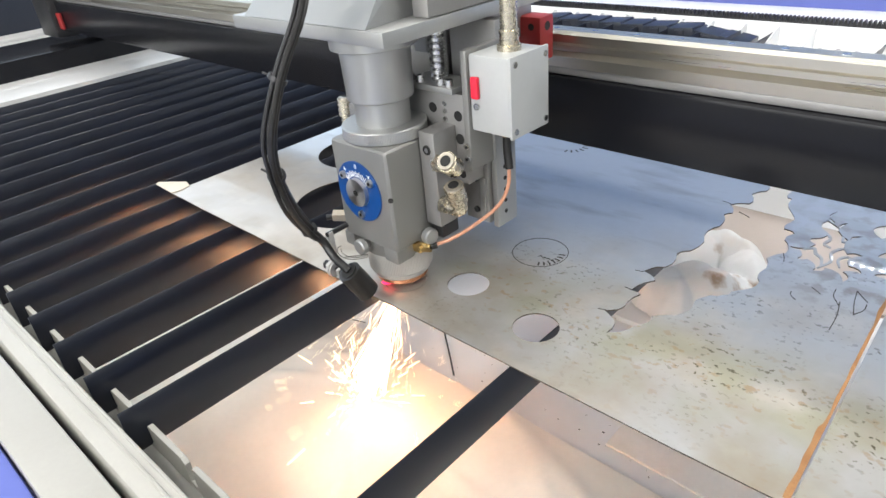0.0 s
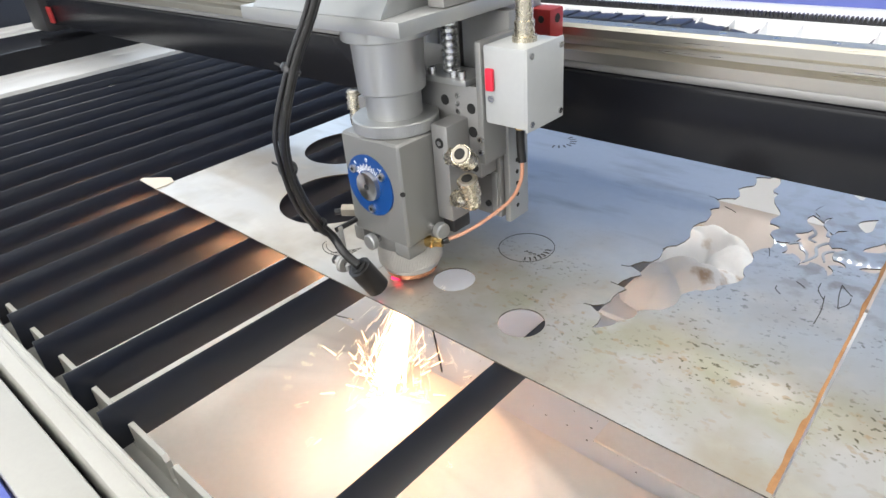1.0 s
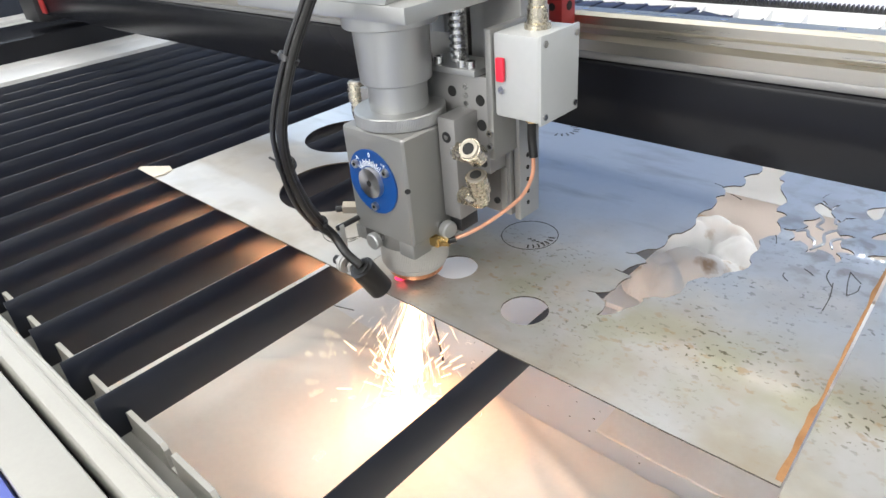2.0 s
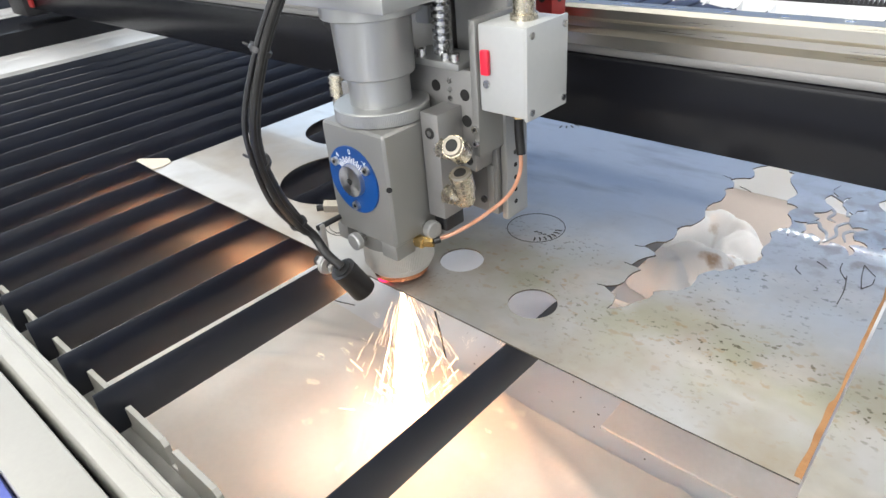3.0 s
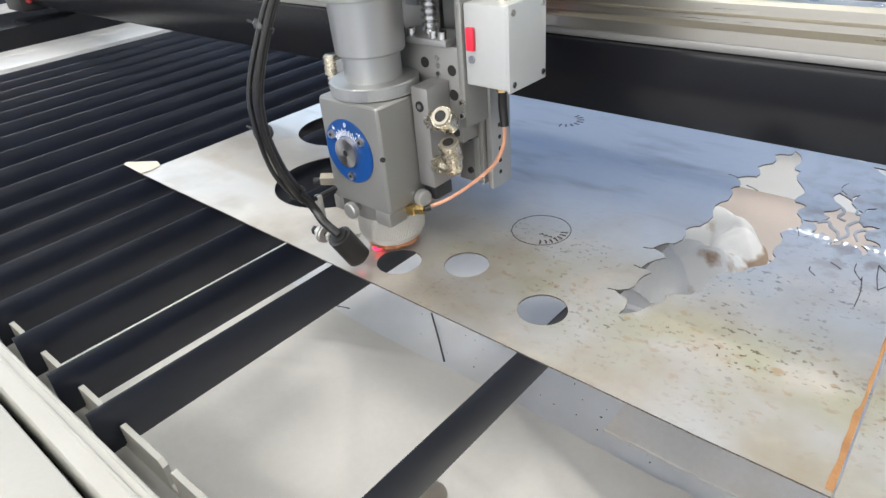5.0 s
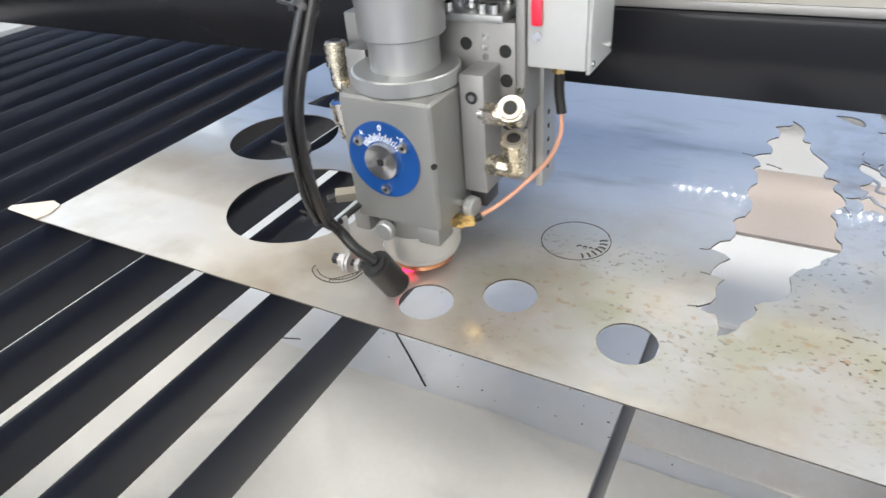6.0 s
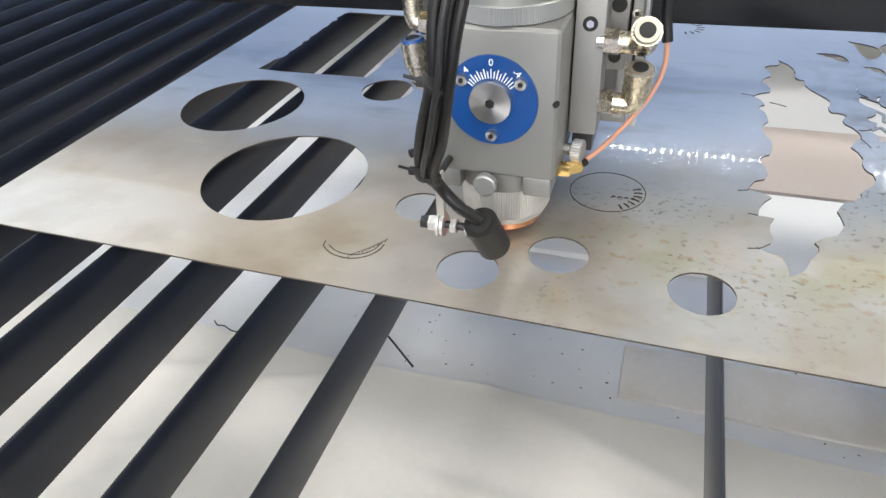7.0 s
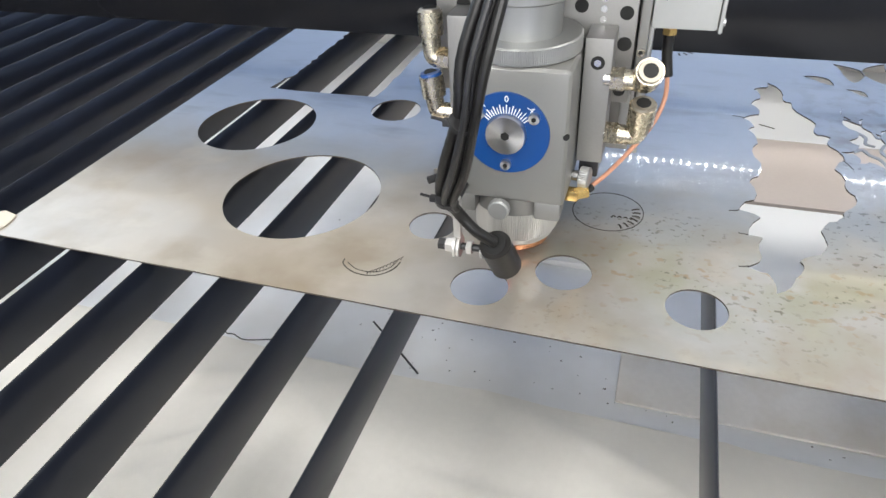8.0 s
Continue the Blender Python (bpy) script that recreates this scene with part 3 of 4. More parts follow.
def tongue(cx, cy, size, turn, bend):
    """One flame-like tongue."""
    pts = []
    n = 16
    for side in (1, -1):
        for i in range(n):
            u = i / n if side == 1 else 1 - i / n
            w = 0.28 * math.sin(math.pi * min(1, u * 1.0)) ** 0.8 * (1 - 0.55 * u) * side
            x, y = w + bend * math.sin(2.6 * u), u
            pts.append((cx + size * (x * math.cos(turn) - y * math.sin(turn)), cy + size * (x * math.sin(turn) + y * math.cos(turn))))
    return pts


def ragged_rect():
    pts = [(0.069, 0.2925), (0.10, 0.2905), (0.19, 0.2925)]
    pts += [(0.192 + 0.004 * noise.noise((i * 0.9, 1, 0)), 0.30 + 0.0185 * i) for i in range(1, 10)]
    pts += [(0.178, 0.478), (0.083, 0.482)]
    for i in range(22):
        pts.append((0.078 + 0.0045 * noise.noise((i * 0.8, 2, 5)) - (0.006 if i > 19 else 0), 0.475 - 0.0078 * i))
    return pts


HOLES = [circle(0.2065, 0.1080, 0.0615, 96), circle(0.102, 0.2135, 0.0555, 96), circle(0.3708, 0.0338, 0.0182), circle(0.419, 0.061, 0.0178),
         circle(0.4995, 0.046, 0.0178), circle(0.3205, 0.0905, 0.0168), circle(0.2225, 0.268, 0.024)]
FLAMES = [(0.640, 0.418, 0.050, 0.4, 0.25), (0.664, 0.420, 0.055, -0.3, -0.2), (0.620, 0.408, 0.032, 1.0, 0.2), (0.668, 0.288, 0.026, -0.3, 0.2),
          (0.672, 0.258, 0.018, -0.8, 0.2), (0.662, 0.322, 0.030, -0.2, -0.2), (0.645, 0.385, 0.022, 0.9, 0.2)]


def plate_with_holes(bm, outer, holes, z0, z1):
    """A flat plate between z0 and z1 with holes right through it."""
    for z in (z1, z0):
        edges = []
        for loop in [outer, *holes]:
            vs = [bm.verts.new((x, y, z)) for x, y in loop]
            edges += [bm.edges.new((vs[i], vs[(i + 1) % len(vs)])) for i in range(len(vs))]
        bmesh.ops.triangle_fill(bm, use_beauty=True, use_dissolve=False, edges=edges, normal=(0, 0, 1))
    bm.verts.ensure_lookup_table()
    half = len(bm.verts) // 2
    k = 0
    for loop in [outer, *holes]:
        n = len(loop)
        for i in range(n):
            a, b = k + i, k + (i + 1) % n
            bm.faces.new((bm.verts[a], bm.verts[b], bm.verts[half + b], bm.verts[half + a]))
        k += n
    return bm


def workpiece():
    outer = [(0.0, 0.0)] + [(0.035 * i, 0.0006 * noise.noise((i * 0.7, 0, 0))) for i in range(1, 19)] + [(0.6935, 0.001), (0.6890, 0.2), (0.682, 0.62), (0.0, 0.62)]
    bm = plate_with_holes(B(), outer, HOLES + [leaf_outline(), flame_outline(), ragged_rect()] + [tongue(*f) for f in FLAMES], -0.0012, 0.0)
    sheet = thing("steel_sheet", bm, SHEET, "stained thin steel sheet with cut-out circles and a leaf", "metal sheet", smooth=False)
    sheet.data.materials.append(CUT_EDGE)
    for p in sheet.data.polygons:
        if abs(p.normal.z) < 0.5:
            p.material_index = 1

    def mark(name, pts, w, label):
        line = smooth_path([(x, y, 0) for x, y in pts], 6)
        bm = B()
        a = []
        for i, p in enumerate(line):
            d = (line[min(i + 1, len(line) - 1)] - line[max(0, i - 1)]).normalized()
            nrm = Vector((-d.y, d.x, 0)) * w * (0.6 + 0.5 * abs(noise.noise((i * 0.6, w * 900, 1))))
            a.append([bm.verts.new((p.x + s * nrm.x, p.y + s * nrm.y, z)) for s, z in ((1, -0.0002), (1, 0.00025), (-1, 0.00025), (-1, -0.0002))])
        for r, q in zip(a, a[1:]):
            for k in range(4):
                bm.faces.new((r[k], r[(k + 1) % 4], q[(k + 1) % 4], q[k]))
        part(name, bm, SOOT, sheet, label, False)

    mark("engraved_ring", circle(0.438, 0.138, 0.0248, 30) + [(0.4628, 0.138)], 0.00045, "dark engraved ring")
    # unreadable engraved lettering inside the ring
    for i in range(7):
        a = radians(-62 + 14 * i)
        cx, cy = 0.4395 + 0.0185 * math.cos(a), 0.137 + 0.0185 * math.sin(a)
        mark("engraved_bar", [(cx - 0.0028 * math.cos(a), cy - 0.0028 * math.sin(a)), (cx, cy + 0.0008), (cx + 0.003 * math.cos(a), cy + 0.003 * math.sin(a))], 0.0010, "")
    for i in range(4):
        mark("engraved_bar", [(0.441 + 0.0042 * i, 0.1305 + 0.0004 * i), (0.4425 + 0.0042 * i, 0.133), (0.444 + 0.0042 * i, 0.1315)], 0.0008, "")
    # scratched curve with a scribble at its end
    loop = [(0.2755, 0.0385), (0.277, 0.033), (0.286, 0.027), (0.297, 0.0255), (0.306, 0.029), (0.312, 0.0365), (0.3135, 0.044)]
    mark("engraved_curve", loop, 0.0005, "dark burnt curve")
    mark("engraved_curve", [(0.294 + 0.86 * (x - 0.294), 0.044 + 0.80 * (y - 0.044)) for x, y in loop[1:]], 0.0004, "")
    for i in range(11):
        x, y = 0.297 + 0.0016 * i, 0.0262 + 0.0014 * i + 0.00006 * i * i
        mark("engraved_scribble", [(x, y), (x - 0.0004, y + 0.0024), (x + 0.0005, y + 0.0038)], 0.00035, "")
    # engraved emblem near the gantry
    for i in range(16):
        a = radians(-80 + 22 * (i % 8))
        ex, ey = (0.322, 0.366) if i < 8 else (0.474, 0.484)
        cx, cy = ex + 0.0175 * math.cos(a), ey + 0.0175 * math.sin(a)
        mark("engraved_bar", [(cx - 0.004 * math.cos(a), cy - 0.004 * math.sin(a)), (cx, cy), (cx + 0.004 * math.cos(a), cy + 0.004 * math.sin(a))], 0.0013, "")
    # kerf lines that run out past the leaf and flames
    rnd = random.Random(5)
    for x, y, dx, dy in ((0.530, 0.096, -0.006, -0.002), (0.5315, 0.131, -0.006, 0.001), (0.527, 0.162, -0.007, -0.003), (0.536, 0.317, -0.009, 0.003), (0.606, 0.253, 0.005, -0.014),
                         (0.662, 0.206, 0.004, -0.040), (0.655, 0.222, 0.008, -0.022), (0.668, 0.228, 0.006, -0.034), (0.678, 0.213, -0.004, -0.018), (0.668, 0.228, 0.010, -0.012),
                         (0.640, 0.214, 0.008, -0.006), (0.630, 0.200, 0.006, -0.010), (0.560, 0.300, -0.012, 0.006)):
        mark("kerf_line", [(x, y), (x + dx * 0.4 + rnd.uniform(-0.002, 0.002), y + dy * 0.5), (x + dx, y + dy)], 0.0005, "")
    # curled steel strips left standing in the flame cut-out
    for pts, w in (([(0.6165, 0.270), (0.6230, 0.276), (0.6270, 0.268), (0.6330, 0.262), (0.6360, 0.250)], 0.0022), ([(0.6345, 0.246), (0.6400, 0.262), (0.6365, 0.276), (0.6420, 0.288), (0.6475, 0.282)], 0.0019),
                   ([(0.6225, 0.310), (0.6290, 0.300), (0.6275, 0.288), (0.6335, 0.284)], 0.0020), ([(0.6480, 0.256), (0.6440, 0.268), (0.6490, 0.276), (0.6560, 0.270)], 0.0018),
                   ([(0.6440, 0.306), (0.6385, 0.300), (0.6360, 0.312), (0.6300, 0.322)], 0.0017)):
        line = smooth_path([(x, y, 0) for x, y in pts], 6)
        bm = B()
        rows = []
        for i, p in enumerate(line):
            d = (line[min(i + 1, len(line) - 1)] - line[max(0, i - 1)]).normalized()
            nrm = Vector((-d.y, d.x, 0)) * w * 0.62 * (0.35 + 0.65 * math.sin(math.pi * (0.12 + 0.8 * i / len(line))))
            rows.append([bm.verts.new((p.x + k * nrm.x, p.y + k * nrm.y, z)) for k, z in ((1, -0.0013), (1, -0.0001), (-1, -0.0001), (-1, -0.0013))])
        for r, q in zip(rows, rows[1:]):
            for k in range(4):
                bm.faces.new((r[k], r[(k + 1) % 4], q[(k + 1) % 4], q[k]))
        bm.faces.new(rows[0])
        bm.faces.new(rows[-1][::-1])
        part("flame_curl", bm, SHEET, sheet, smooth=False)
    # rust along the right edge
    bm = B()
    n = 60
    ring = []
    for i in range(n + 1):
        y = 0.004 + 0.29 * i / n
        w = 0.0010 + 0.0012 * noise.noise((y * 55, 0, 0)) + 0.0022 * max(0, noise.noise((y * 16, 3, 0))) + (0.0012 if i < 14 else 0)
        ring.append([bm.verts.new((x, y, z)) for x, z in ((0.6926 - 0.021 * y - w, -0.0002), (0.6926 - 0.021 * y - w, 0.0003), (0.6936 - 0.021 * y, 0.0003), (0.6936 - 0.021 * y, -0.0002))])
    for a, b in zip(ring, ring[1:]):
        for k in range(4):
            bm.faces.new((a[k], a[(k + 1) % 4], b[(k + 1) % 4], b[k]))
    part("rust_line", bm, RUST, sheet, "orange-brown rust line", False)

    # the disc that is being cut out
    bm = prism(B(), circle(0, 0, 0.0178), -0.0012, 0.0)
    disc = thing("cut_disc", bm, SHEET, "round steel disc cut out of the sheet", "metal disc", smooth=False)
    disc.location = (0.3708, 0.0338, -0.0001)

    bm = prism(B(), [(0.6955, -0.05), (1.38, -0.05), (1.38, 0.62), (0.6845, 0.62)], -0.0013, -0.0002)
    thing("steel_sheet", bm, SHEET, "second plain steel sheet beside the cut one", "metal sheet", smooth=False)

    bm = prism(B(), [(-0.043, 0.006), (-0.040, 0.001), (0.004, -0.0005), (0.006, 0.012), (0.002, 0.024), (-0.012, 0.027)], 0.0003, 0.0011)
    thing("tape_tag", bm, PAPER_TAPE, "folded beige masking tape on the sheet's corner", "tape", smooth=False)
    return disc


RUST = material("rust", (0.30, 0.15, 0.06), 0.8, 0.0, 0.25, 500, 60, 0.3, second=(0.20, 0.09, 0.03), amount=0.6)


def tray_clutter():
    # crumpled rag: overlapping folded lumps with deep creases between them
    lumps = [(-0.038, -0.080, 0.045, 0.060, 0.048, 0.5), (0.010, -0.060, 0.062, 0.045, 0.056, -0.5), (0.052, -0.035, 0.030, 0.040, 0.026, 0.2),
             (-0.030, 0.030, 0.085, 0.028, 0.052, 0.5), (0.035, 0.055, 0.070, 0.026, 0.058, -0.45), (0.066, 0.020, 0.036, 0.050, 0.040, 0.7), (-0.005, 0.090, 0.060, 0.032, 0.040, 0.1)]
    bm = B()
    n = 110
    g = {}
    for i in range(n + 1):
        for j in range(n + 1):
            x, y = 0.27 * (i / n - 0.5), 0.34 * (j / n - 0.5)
            qx, qy = x + 0.012 * noise.noise((x * 22, y * 22, 1)), y + 0.012 * noise.noise((x * 22, y * 22, 5))
            z = 0.0
            for cx, cy, rx, ry, hgt, turn in lumps:
                u, v = qx - cx, qy - cy
                u, v = u * math.cos(turn) + v * math.sin(turn), v * math.cos(turn) - u * math.sin(turn)
                z = max(z, hgt * math.sqrt(max(0, 1 - (u / rx) ** 2 - (v / ry) ** 2)))
            fold = 0.012 * abs(noise.noise((x * 17 + y * 12, y * 21 - x * 9, 4))) + 0.0015 * noise.noise((x * 90, y * 90, 2))
            g[i, j] = bm.verts.new((x, y, 0.003 + z + fold * min(1, z / 0.02)))
    for i in range(n):
        for j in range(n):
            q = (g[i, j], g[i + 1, j], g[i + 1, j + 1], g[i, j + 1])
            if max(v.co.z for v in q) > 0.0035:
                bm.faces.new(q)
    bmesh.ops.delete(bm, geom=[v for v in bm.verts if not v.link_faces], context="VERTS")
    r = bmesh.ops.extrude_face_region(bm, geom=bm.faces[:])
    bmesh.ops.translate(bm, verts=[v for v in r["geom"] if isinstance(v, bmesh.types.BMVert)], vec=(0, 0, 0.0015))
    rag = thing("rag", bm, CLOTH, "crumpled white rag with brown scorch stains", "rag")
    rag.matrix_world = pose(0.405, 0.612, TRAY_Z + 0.0095, 0, 0, 17)
    for pts, r in (([(0.161, 0.271, 0), (0.203, 0.237, 0.002), (0.247, 0.200, 0.004)], 0.0013), ([(-0.018, 0.206, 0.002), (-0.008, 0.199, 0.004), (0.002, 0.199, 0.005), (0.02, 0.195, 0.004), (0.054, 0.206, 0.003)], 0.0008)):
        bm = hose(B(), [(x, y, TRAY_Z + 0.008 + z) for x, y, z in pts], r, 8)
        thing("wire_scrap", bm, BLACK_METAL, "short bent black wire scrap in the tray", "wire scrap", "wire scraps")
    rnd = random.Random(11)
    bm = B()
    for _ in range(70):
        x, y = rnd.uniform(0.12, 0.7), rnd.uniform(0.212, 0.30 if rnd.random() < 0.75 else 0.45)
        s = rnd.uniform(0.0005, 0.0011)
        box(bm, x, x + s * rnd.uniform(0.5, 3), y, y + s * rnd.uniform(0.5, 2), TRAY_Z + 0.0001, TRAY_Z + s * 0.6)
    thing("metal_crumbs", bm, BLACK_METAL, "scattered dark metal crumbs on the tray", "crumbs", kind="stuff", smooth=False)


# ---- the gantry and the laser head ----
def gantry():
    """Its origin lies above the nozzle's line; it slides along y."""
    g = empty("gantry_beam", "black gantry beam with a polished steel rail on top", "gantry")
    bm = box(B(), -0.95, 1.45, 0.196, 0.214, 0.065, 0.128, 0.004)
    box(bm, -0.95, 1.45, 0.2142, 0.29, 0.108, 0.128, 0.002)
    part("beam", bm, BEAM_BLACK, g)
    part("upper_step", box(B(), -0.95, 1.45, 0.202, 0.29, 0.1285, 0.136, 0.002), PLATE_GREY, g, "dark grey aluminium step")
    bm = B()
    prof = [(0.200, 0.1365), (0.200, 0.146), (0.206, 0.150), (0.206, 0.155), (0.200, 0.159), (0.200, 0.166), (0.203, 0.169), (0.219, 0.169), (0.222, 0.166),
            (0.222, 0.159), (0.216, 0.155), (0.216, 0.150), (0.222, 0.146), (0.222, 0.1365)]
    lo = [bm.verts.new((-0.95, y, z)) for y, z in prof]
    hi = [bm.verts.new((1.45, y, z)) for y, z in prof]
    for i in range(len(prof)):
        j = (i + 1) % len(prof)
        bm.faces.new((lo[i], lo[j], hi[j], hi[i]))
    bm.faces.new(lo[::-1])
    bm.faces.new(hi)
    part("linear_rail", bm, CHROME, g, "polished steel linear rail")
    part("top_cover", box(B(), -0.95, 1.45, 0.236, 0.272, 0.1365, 0.142, 0.002), COVER_BLUE, g, "dull blue top cover")
    bm = B()
    for i in range(60):
        x = -0.9 + 0.04 * i
        cyl(bm, (x, 0.211, 0.1685), (x, 0.211, 0.1692), 0.0030, seg=12)
    part("rail_plug", bm, STEEL, g)
    part("end_block", box(B(), -1.05, -0.95, 0.18, 0.32, 0.05, 0.19, 0.006), BLACK_METAL, g)
    part("end_marker", box(B(), -0.949, -0.925, 0.190, 0.1955, 0.07, 0.105, 0.002), RED_PAINT, g, "red end marker")
    return g


def text_mesh(name, body, size, parent, m):
    cu = bpy.data.curves.new(name, "FONT")
    cu.body, cu.size, cu.align_x, cu.align_y, cu.extrude = body, size, "CENTER", "CENTER", 0.0001
    tmp = new(name, cu)
    me = bpy.data.meshes.new_from_object(tmp)
    bpy.data.objects.remove(tmp)
    me.materials.append(WHITE_INK)
    ob = new(name, me)
    ob.parent, ob.matrix_basis = parent, m
    return ob


def screw(parent, p, q, r, mat=None, name="screw"):
    """A socket-head screw whose head runs from p to q, with its dark hexagon."""
    p, q = Vector(p), Vector(q)
    d = (q - p).normalized()
    s = part(name, cyl(B(), p, q, r, r * 0.94, 18), mat or STEEL, parent)
    part("socket", cyl(B(), q - d * 0.0002, q + d * 0.00025, r * 0.5, seg=6), HOLE_SHADE, s)
    return s


# black disc laid on the surface, painted as a hole's shade
def hole_shade_disc(parent, p, d, r, name="hole"):
    p, d = Vector(p), Vector(d).normalized()
    return part(name, cyl(B(), p - d * 0.001, p + d * 0.0003, r, seg=20), HOLE_SHADE, parent)


def elbow(parent, base, out, mouth, length, turn, lift=0.016):
    """A push-in elbow: hexagon nut, arm along out, then a collar along mouth with a dark bore."""
    base, out, mouth = Vector(base), Vector(out).normalized(), Vector(mouth).normalized()
    knee = base + out * length
    f = part("fitting_elbow", hose(B(), [base + out * 0.006, knee - out * 0.003, knee + mouth * 0.004, knee + mouth * lift], 0.0060, 16), NICKEL, parent, "nickel-plated push-in elbow")
    part("nut", cyl(B(), base, base + out * 0.0075, 0.0072, seg=6), NICKEL, f)
    part("thread", cyl(B(), base - out * 0.004, base + out * 0.0005, 0.004, seg=16), STEEL, f)
    a = knee + mouth * (lift - 0.008)
    b = knee + mouth * (lift + 0.006)
    part("collar", cyl(B(), a, b, 0.0078, seg=28), NICKEL, f)
    part("release_ring", cyl(B(), b, b + mouth * 0.0016, 0.0070, 0.0064, 28), turn, f)
    part("bore", cyl(B(), b + mouth * 0.0015, b + mouth * 0.0019, 0.0042, seg=20), HOLE_SHADE, f)
    return f


def head():
    """Origin on the nozzle's axis at the sheet's upper face."""
    h = empty("laser_head", "grey aluminium laser cutting head with blue focus dial", "laser head")
    h.scale = (0.98, 0.98, 0.98)
    body = part("body", box(B(), -0.0290, 0.0355, -0.0325, 0.026, 0.0495, 0.1355, 0.0045, 3), ANODISED, h)
    part("body_collar", lathe(B(), [(0.0290, 0.0365), (0.0300, 0.038), (0.0300, 0.0500)], 64), ANODISED, h)
    for x0, x1 in ((0.017, 0.0335), (-0.0325, -0.020)):
        part("lug", box(B(), x0, x1, -0.0315, -0.012, 0.0380, 0.0510, 0.002), ANODISED, h)
    part("lug", box(B(), 0.012, 0.033, 0.006, 0.030, 0.0380, 0.0510, 0.002), ANODISED, h)
    part("knurled_ring", lathe(B(), [(0.0265, 0.015), (0.0280, 0.0165), (0.0280, 0.0365), (0.027, 0.0372)], 240, teeth=0.0004), PALE_ALU, h, "pale knurled ring")
    part("lower_ring", lathe(B(), [(0.0205, 0.0090), (0.0235, 0.0095), (0.0255, 0.0115), (0.0255, 0.0152)], 64), PALE_ALU, h)
    part("nozzle_seat", lathe(B(), [(0.0195, 0.0048), (0.0225, 0.0052), (0.0225, 0.0092)], 40), COPPER, h, "copper nozzle seat")
    part("nozzle", lathe(B(), [(0.0012, 0.0020), (0.0030, 0.0020), (0.0075, 0.0068)], 32), COPPER, h, "copper nozzle")

    # focus dial
    dial = part("dial", cyl(B(), (0, -0.0315, 0.0962), (0, -0.0337, 0.0962), 0.0252, seg=72), DIAL_BLUE, h, "blue focus dial")
    part("knob", cyl(B(), (0, -0.0337, 0.0962), (0, -0.0372, 0.0962), 0.0120, 0.0115, 48), KNOB, dial, "turned steel knob")
    part("knob_socket", cyl(B(), (0, -0.0371, 0.0962), (0, -0.0375, 0.0962), 0.0027, seg=6), HOLE_SHADE, dial)
    for a in (35, 145, 270):
        x, z = 0.0196 * math.cos(radians(a)), 0.0962 + 0.0196 * math.sin(radians(a))
        s = part("screw", cyl(B(), (x, -0.0337, z), (x, -0.0360, z), 0.0034, 0.0031, 20), KNOB, dial)
        part("socket", cyl(B(), (x, -0.0359, z), (x, -0.0363, z), 0.0015, seg=6), HOLE_SHADE, dial)
    for i in range(17):
        a = radians(90 - 52 + 6.5 * i)
        long = 0.0180 if i % 2 == 0 else 0.0166
        bm = box(B(), 0.0128, long, -0.0003, 0.0003, -0.0002, 0.0002)
        o = part("tick", bm, WHITE_INK, dial, smooth=False)
        o.matrix_basis = Matrix.Translation((0, -0.0338, 0.0962)) @ Euler((radians(90), 0, 0)).to_matrix().to_4x4() @ Euler((0, 0, a)).to_matrix().to_4x4()
    for txt, a in (("0", 90), ("-4", 50), ("4", 130)):
        x, z = 0.0212 * math.cos(radians(a)), 0.0962 + 0.0212 * math.sin(radians(a))
        if a != 90:
            x, z = 0.0213 * math.cos(radians(a)), 0.0962 + 0.0213 * math.sin(radians(a))
        text_mesh("number", txt, 0.0052, dial, Matrix.Translation((x, -0.0338, z)) @ Euler((radians(90), 0, 0)).to_matrix().to_4x4() @ pose(0, 0, 0, 0, 0, a - 90))
    hole_shade_disc(h, (0.0342, -0.0312, 0.0965), (1, -1, 0), 0.0021)

    # upper tube
    part("flange", lathe(B(), [(0.0325, 0.1355), (0.0335, 0.1363), (0.0335, 0.1445), (0.0325, 0.1453)], 340, (0.002, 0, 0), teeth=0.00025), SATIN, h, "knurled aluminium flange")
    part("lens_tube", lathe(B(), [(0.0215, 0.1452), (0.0215, 0.165)], 64, (0.002, 0, 0)), SATIN, h)
    part("upper_tube", lathe(B(), [(0.0248, 0.1645), (0.0258, 0.1655), (0.0268, 0.204)], 64, (0.002, 0, 0)), SATIN, h)
    part("top_flange", lathe(B(), [(0.0325, 0.2035), (0.033, 0.204), (0.033, 0.2145)], 64, (0.002, 0, 0)), SATIN, h)

    # carriage above the head
    part("carriage_plate", box(B(), -0.115, 0.062, -0.043, 0.155, 0.2145, 0.2245, 0.0012), SATIN, h, "grey satin carriage plate")
    bm = B()
    pts = [(-0.042, 0.2247), (0.07, 0.2247), (0.07, 0.30), (0.03, 0.30)]
    lo = [bm.verts.new((-0.085, y, z)) for y, z in pts]
    hi = [bm.verts.new((0.030, y, z)) for y, z in pts]
    lo[0].co.x, hi[0].co.x = -0.098, 0.045
    for i in range(4):
        bm.faces.new((lo[i], lo[(i + 1) % 4], hi[(i + 1) % 4], hi[i]))
    bm.faces.new(lo[::-1])
    bm.faces.new(hi)
    part("mirror_mount", bm, SATIN, h, "sloped grey mirror mount", False)
    part("mount_block", box(B(), 0.046, 0.061, 0.0, 0.10, 0.2247, 0.245, 0.002), PLATE_GREY, h)
    for y in (0.02, 0.05, 0.08):
        screw(h, (0.0535, y, 0.245), (0.0535, y, 0.250), 0.0045, BLACK_METAL)

